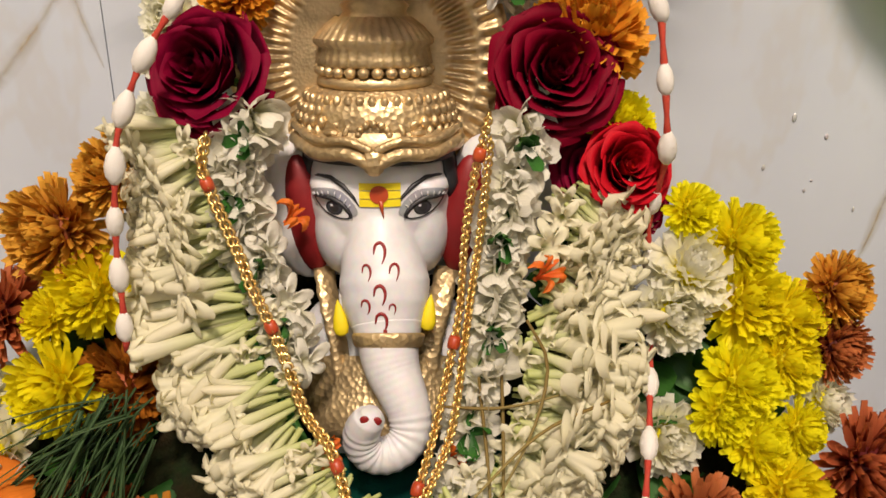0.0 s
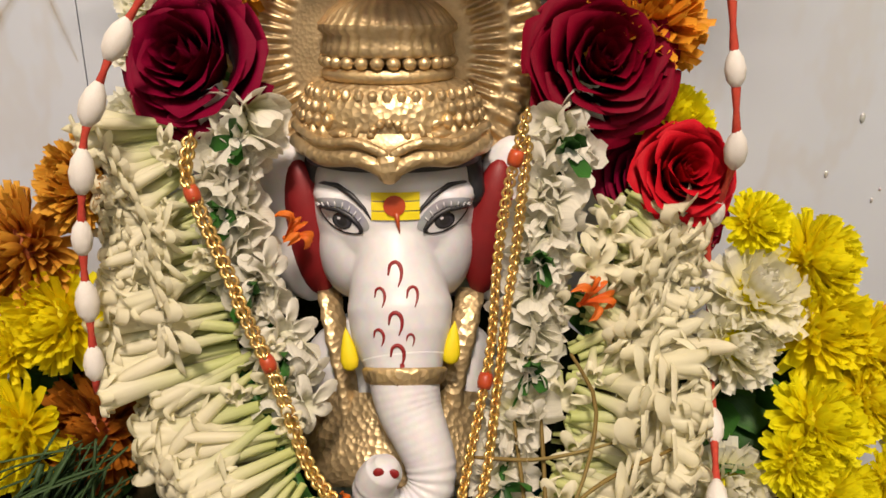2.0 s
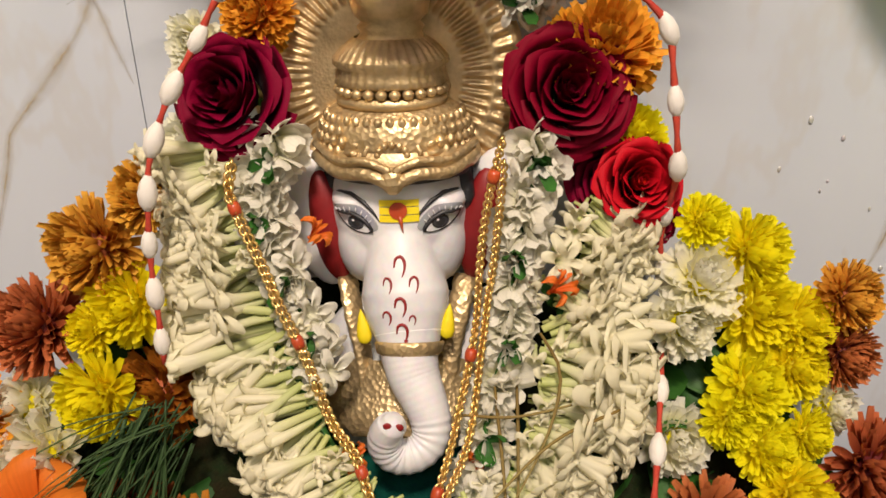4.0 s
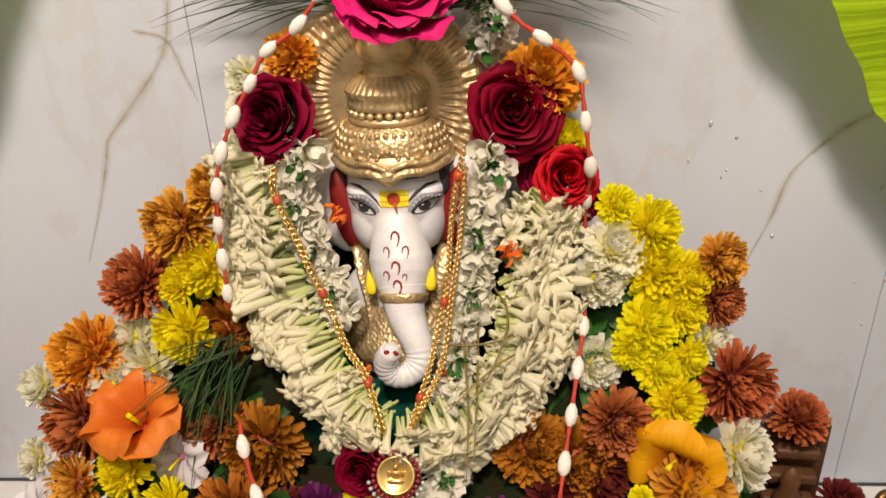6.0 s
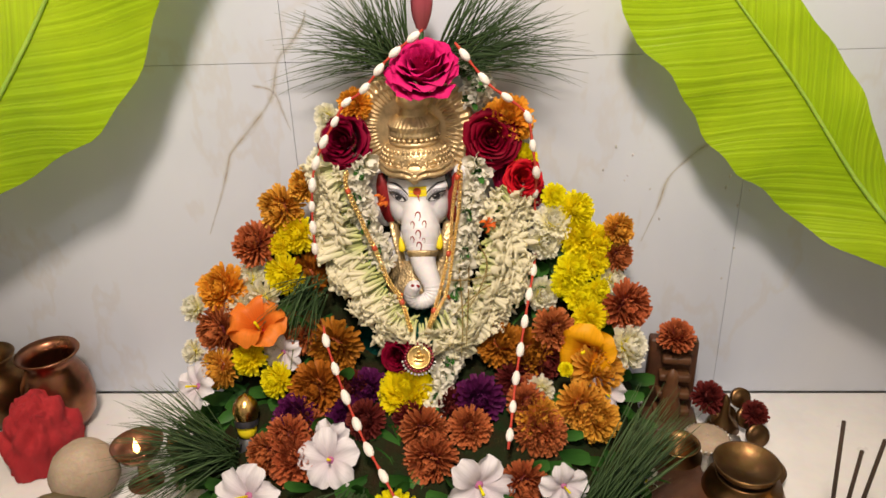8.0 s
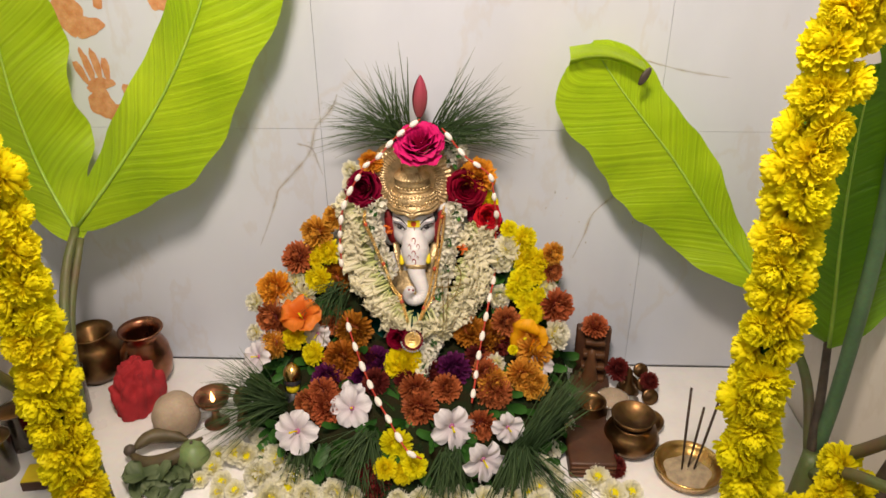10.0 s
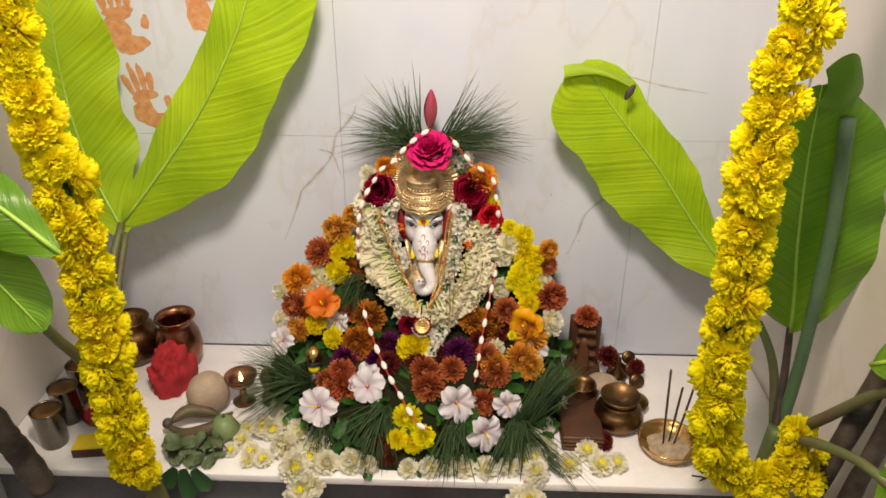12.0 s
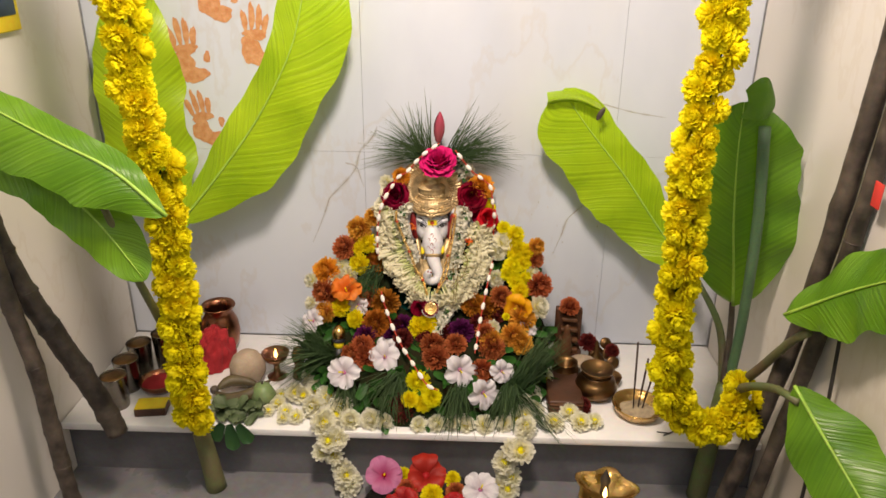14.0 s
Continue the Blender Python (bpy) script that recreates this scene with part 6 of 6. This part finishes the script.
tin = thing("silver_box", "round silver box with a beaded rim and pale lid", "box", pose(0.490, -0.172, SHELF))
part("body", Shape().lathe([(0.001, 0.001), (0.030, 0.0), (0.033, 0.004), (0.033, 0.036), (0.036, 0.040)], 36), SILVER, tin)
part("lid", Shape().lathe([(0.037, 0.040), (0.038, 0.044), (0.036, 0.049), (0.028, 0.052), (0.001, 0.053)], 36), COCONUT, tin, "pale worn lid")
bead = Shape().ball((0, 0, 0), 0.0026, 8, 6).mesh("rim_bead", [SILVER])
for k in range(30):
    a = 2 * math.pi * k / 30
    b = new("rim_bead", bead)
    b.parent = tin
    b.location = (0.0375 * math.cos(a), 0.0375 * math.sin(a), 0.046)
part("foil", Shape().grid(lambda u, v: (-0.055 + 0.13 * u, -0.045 + 0.10 * v, 0.003 + 0.006 * math.sin(u * 9) * math.sin(v * 8)), 14, 12), SILVER, tin, "crumpled silver foil below")
block = thing("wooden_block", "low dark wooden block under the brass pots", "block", pose(0.415, -0.30, SHELF + 0.021))
part("body", Shape().box((0, 0, 0), (0.10, 0.17, 0.042), 0, 0.005), WOOD, block)
for k in range(3):
    part("groove_strip", Shape().box((0, -0.086, -0.012 + 0.011 * k), (0.094, 0.004, 0.005), 0, 0.001), WOODLIGHT, block, "")
vessel("brass_pot", "dark round brass pot with a shining shallow cup on top", "pot", (0.512, -0.285, SHELF), [(0.001, 0.002), (0.034, 0.0), (0.056, 0.016), (0.062, 0.036), (0.054, 0.058), (0.040, 0.066), (0.044, 0.072), (0.041, 0.073), (0.034, 0.066), (0.001, 0.05)], DARKBRASS, 40,
       [("cup", Shape().lathe([(0.001, 0.070), (0.026, 0.070), (0.044, 0.082), (0.049, 0.094), (0.046, 0.094), (0.040, 0.083), (0.001, 0.076)], 36), DARKBRASS, "shining shallow cup")])
vessel("brass_pot", "small dark brass pot beside the wooden block", "pot", (0.432, -0.205, SHELF), [(0.001, 0.002), (0.026, 0.0), (0.040, 0.02), (0.040, 0.044), (0.030, 0.056), (0.036, 0.064), (0.033, 0.065), (0.026, 0.054), (0.001, 0.02)], DARKBRASS)
vessel("brass_pot", "small dark brass bowl beside the incense", "pot", (0.560, -0.225, SHELF), [(0.001, 0.002), (0.022, 0.0), (0.036, 0.014), (0.040, 0.030), (0.037, 0.031), (0.030, 0.014), (0.001, 0.008)], DARKBRASS)

bowl = thing("incense_bowl", "brass bowl of ash with three incense sticks", "bowl", pose(0.618, -0.372, SHELF))
part("body", Shape().lathe([(0.001, 0.003), (0.040, 0.0), (0.060, 0.010), (0.070, 0.030), (0.073, 0.036), (0.070, 0.037), (0.064, 0.028), (0.052, 0.014), (0.001, 0.010)], 48), BRASS, bowl)
part("ash", Shape().lathe([(0.050, 0.0135), (0.03, 0.018), (0.001, 0.021)], 24, wave=5, amp=0.1), ASH, bowl, "grey ash and sand")
for x0, y0, x1, y1, h in ((-0.012, 0.0, -0.014, 0.03, 0.215), (0.002, 0.006, 0.020, 0.03, 0.165), (0.012, 0.0, 0.050, 0.035, 0.18)):
    st = part("incense_stick", Shape().tube([(x0, y0, 0.012), ((x0 + x1) / 2, (y0 + y1) / 2, h / 2), (x1, y1, h)], [0.0018, 0.0030, 0.0028], 8), INCENSE, bowl, "dark incense stick")
solid("burnt_matches", Shape().tube([(0.655, -0.455, SHELF + 0.002), (0.69, -0.462, SHELF + 0.003)], 0.0018, 6).tube([(0.67, -0.47, SHELF + 0.002), (0.70, -0.455, SHELF + 0.004)], 0.0016, 6), SOOT, "burnt matches lying on the slab", "matches")

# small yellow-faced figure on the left of the mound, one plain mesh
fig = Shape()
fig.lathe([(0.030, -0.06), (0.034, -0.03), (0.026, -0.008), (0.020, 0.0)], 24, 1)
fig.ball((0, 0, 0.018), (0.022, 0.020, 0.025), 24, 14, 0)
fig.lathe([(0.026, 0.028), (0.027, 0.036), (0.024, 0.044)], 24, 1)
fig.lathe([(0.024, 0.042), (0.027, 0.046), (0.026, 0.052), (0.030, 0.060), (0.026, 0.080), (0.014, 0.095), (0.001, 0.102)], 28, 2)
solid("small_figurine", fig, [YELLOW_PAINT, BLACK, BRASS], "small yellow and gold figurine among the flowers", "figurine", m=pose(-0.243, -0.272, 0.430, -14, 0, 0) @ Matrix.Scale(0.68, 4))

# ---- floor in front of the platform ----
plate = thing("flower_plate", "steel plate on the floor heaped with flowers", "plate", pose(0.03, -0.62, GROUND))
part("dish", Shape().lathe([(0.001, 0.003), (0.13, 0.0), (0.17, 0.012), (0.175, 0.016), (0.17, 0.017), (0.13, 0.005), (0.001, 0.005)], 48), STEEL, plate)
strew(flower("pink_hibiscus", "mauve pink hibiscus on the plate", "flower", hibiscus_petals(35, 5, 0.55, 0.25, 0.05), HIBPINK, HIBRED, [stamen], 0.14), [(-0.085, -0.545, 0.20, 0.05)], 1.0, lambda p: Vector((0.1, -0.6, 0.8)), 0.1)
strew(flower("red_hibiscus", "red hibiscus petals on the plate", "flower", hibiscus_petals(36, 6, 0.6, 0.35, 0.08), HIBRED, HIBRED, None, 0.2, "red hibiscus flowers"), [(0.028, -0.535, 0.195, 0.055), (-0.026, -0.62, 0.17, 0.045), (0.11, -0.62, 0.165, 0.04)], 1.0, lambda p: Vector((rng.uniform(-0.3, 0.3), -0.5, 0.9)), 0.1)
copy_thing(bpy.data.objects["yellow_chrysanthemum"], facing((0.047, -0.60, 0.185), (0, -0.5, 0.8), 0.032 / 0.0341, 0))
copy_thing(bpy.data.objects["yellow_chrysanthemum"], facing((0.10, -0.535, 0.185), (0, -0.5, 0.8), 0.024 / 0.0341, 50))
copy_thing(bpy.data.objects["yellow_chrysanthemum"], facing((-0.035, -0.525, 0.185), (0, -0.5, 0.8), 0.024 / 0.0341, 90))
copy_thing(bpy.data.objects["rust_chrysanthemum"], facing((-0.02, -0.575, 0.175), (0, -0.5, 0.8), 0.035 / 0.0418, 50))
copy_thing(bpy.data.objects["rust_chrysanthemum"], facing((0.11, -0.57, 0.17), (0, -0.5, 0.8), 0.03 / 0.0418, 50))
copy_thing(bpy.data.objects["white_hibiscus"], facing((0.175, -0.58, 0.19), (0.1, -0.5, 0.8), 0.05 / 0.040, 50))

lamp = thing("brass_oil_lamp", "brass oil lamp with pointed spouts and a burning wick", "oil lamp", pose(0.50, -0.60, GROUND))
part("foot", Shape().lathe([(0.001, 0.002), (0.055, 0.0), (0.057, 0.006), (0.03, 0.016), (0.014, 0.03), (0.012, 0.055), (0.022, 0.066)], 32), BRASS, lamp)
part("dish", Shape().lathe([(0.018, 0.064), (0.045, 0.070), (0.068, 0.088), (0.078, 0.104), (0.075, 0.105), (0.062, 0.092), (0.04, 0.078), (0.001, 0.074)], 60, wave=5, amp=0.13), BRASS, lamp)
part("wick_post", Shape().lathe([(0.012, 0.074), (0.010, 0.10), (0.014, 0.115), (0.010, 0.13), (0.001, 0.15)], 16, at=(0.0, 0.015, 0)), SOOT, lamp, "sooty black post")
part("flame", Shape().lathe([(0.0005, 0.088), (0.006, 0.098), (0.005, 0.108), (0.0005, 0.126)], 12, at=(-0.006, -0.022, 0)), FLAME, lamp, "small burning flame")

# ---- side wall things ----
pic = thing("framed_print", "small print in a yellow frame hung on the side wall", "picture", pose(XL + 0.009, -0.40, 1.41))
part("frame", Shape().box((0, 0, 0), (0.016, 0.18, 0.17), 0, 0.003), CARD, pic)
part("print", Shape().box((0.009, 0, 0.012), (0.003, 0.145, 0.12), 0, 0.0), BLUECARD, pic, "dark blue print")
tagpic = solid("red_tag", Shape().box((0.90, -0.775, 1.10), (0.003, 0.03, 0.05), 0, 0.001), REDPLASTIC, "small red paper tag tied to the cane", "tag")

# ---- back wall: veins, ochre paint prints, then the tiles ----
def ribbon(pts, w, y):
    line = along([(x, y, z) for x, z in pts], 40)
    s = Shape()
    base = 0
    for i, c in enumerate(line):
        d = (line[min(i + 1, 39)] - line[max(i - 1, 0)]).normalized()
        n = Vector((d.z, 0, -d.x))
        ww = w * (0.75 + 0.6 * noise.noise(Vector((i * 0.22, w * 900, 0)))) * min(1, (40 - i) / 8, (i + 2) / 6)
        s.v += [tuple(c - n * ww), tuple(c + n * ww)]
    for i in range(39):
        s.f.append((2 * i, 2 * i + 1, 2 * i + 3, 2 * i + 2))
        s.m.append(0)
        s.uv += [(0, i / 39), (1, i / 39), (1, (i + 1) / 39), (0, (i + 1) / 39)]
    return s


def vein_material():
    """Tan mineral vein whose colour thins out towards both sides."""
    m, t, p, out = nodes_of("soft_tan_vein")
    uv = t.nodes.new("ShaderNodeUVMap")
    sep = t.nodes.new("ShaderNodeSeparateXYZ")
    link(t, uv.outputs["UV"], sep.inputs[0])
    across = ramp(t, sep.outputs["X"], [(0.0, 0.0), (0.36, 0.30), (0.50, 0.70), (0.66, 0.28), (1.0, 0.0)])
    n = noise_tex(t, 38, 5, 0.65)
    c = mixer(t, "MIX", n.outputs["Fac"], (0.36, 0.25, 0.11), (0.56, 0.46, 0.30))
    link(t, c, p.inputs["Base Color"])
    p.inputs["Roughness"].default_value = 0.25
    k = mixer(t, "MULTIPLY", 1.0, across, ramp(t, n.outputs["Fac"], [(0.30, 0.25), (0.62, 0.85)]))
    clear = t.nodes.new("ShaderNodeBsdfTransparent")
    mx = t.nodes.new("ShaderNodeMixShader")
    link(t, k, mx.inputs[0])
    link(t, clear.outputs[0], mx.inputs[1])
    link(t, p.outputs[0], mx.inputs[2])
    link(t, mx.outputs[0], out.inputs["Surface"])
    return m


SOFTVEIN = vein_material()
for pts, w in (([(-0.150, 1.02), (-0.156, 0.999), (-0.180, 0.968), (-0.203, 0.944), (-0.217, 0.894), (-0.24, 0.858), (-0.302, 0.792), (-0.31, 0.77), (-0.335, 0.707), (-0.364, 0.641)], 0.0085),
               ([(-0.250, 0.905), (-0.217, 0.894), (-0.205, 0.86), (-0.195, 0.828)], 0.0055),
               ([(0.60, 0.93), (0.55, 0.85), (0.51, 0.803), (0.476, 0.781), (0.435, 0.737), (0.42, 0.684), (0.397, 0.619)], 0.0080),
               ([(0.50, 1.10), (0.60, 1.075), (0.70, 1.06)], 0.0050)):
    solid("vein", ribbon(pts, w, YB - 0.0006), SOFTVEIN, "tan vein fading into the marble wall", "wall", "structure")


def paint_print(at, k, tilt, seed, gap=0.0):
    """A ragged ochre print: a broken pad, four strips and one dab."""
    s, r = Shape(), random.Random(seed)
    y = YB - 0.001
    c, sn = math.cos(radians(tilt)), math.sin(radians(tilt))

    def put(x, z, lift):
        return (at[0] + k * (x * c - z * sn), y - lift, at[1] + k * (x * sn + z * c))

    def blob(cx, cz, a, b, turn=0.0, lift=0.0, rough=0.12):
        ph = r.uniform(0, 9)
        ct, st = math.cos(turn), math.sin(turn)

        def fn(u, v):
            t = 2 * math.pi * u
            q = v * (1 + rough * math.sin(3 * t + ph) + 0.5 * rough * math.sin(7 * t + 2 * ph))
            x, z = a * q * math.cos(t), b * q * math.sin(t)
            return put(cx + x * ct - z * st, cz + x * st + z * ct, lift)
        s.grid(fn, 28, 2)
    blob(-0.012, -0.030, 0.026, 0.034, 0.2, 0.0)
    blob(0.014, -0.052, 0.030, 0.018, 0.1, 0.0002)
    blob(-0.002, 0.008, 0.030, 0.013, 0.05, 0.0004)
    for i, (x, z, l, tn) in enumerate(((-0.030, 0.038, 0.026, 0.22), (-0.012, 0.050, 0.034, 0.06), (0.006, 0.048, 0.032, -0.04), (0.022, 0.036, 0.024, -0.16))):
        if r.random() > gap:
            blob(x, z, 0.0078, l, tn, 0.0006 + 0.0002 * i, 0.10)
    blob(0.046, -0.012, 0.008, 0.014, -0.2, 0.0)
    solid("ochre_print", s, OCHRE, "ragged ochre paint print on the marble wall", "paint mark", m=None)


paint_print((-0.695, 1.225), 1.22, 4, 91)
paint_print((-0.594, 1.40), 1.22, -8, 92)
paint_print((-0.490, 1.27), 1.15, -6, 93)
paint_print((-0.668, 1.03), 1.1, 10, 94, 0.1)

# wall tiles with fine joints, children of the back wall
xs = [XL + 0.001, -0.191, 0.557, XR - 0.001]
zs = [SHELF + 0.001, 0.940, 1.58, 2.22, 2.65]
for a, b in zip(xs, xs[1:]):
    for c, d in zip(zs, zs[1:]):
        part("tile", Shape().box(((a + b) / 2, YB + 0.005, (c + d) / 2), (b - a - 0.0008, 0.010, d - c - 0.0008), 0, 0.0003), WALL, wall_north, smooth=False)

# water drops on the marble
drops = Shape()
for k in range(15):
    x, z, q = rng.uniform(0.30, 0.62), rng.uniform(0.50, 0.86), rng.uniform(0.0010, 0.0022)
    drops.ball((x, YB - 0.0004, z), (q, q * 0.6, q * rng.uniform(1.0, 2.0)), 6, 5)
solid("water_drops", drops, PEARL, "tiny pale drops splashed on the marble wall", "drops", "stuff")
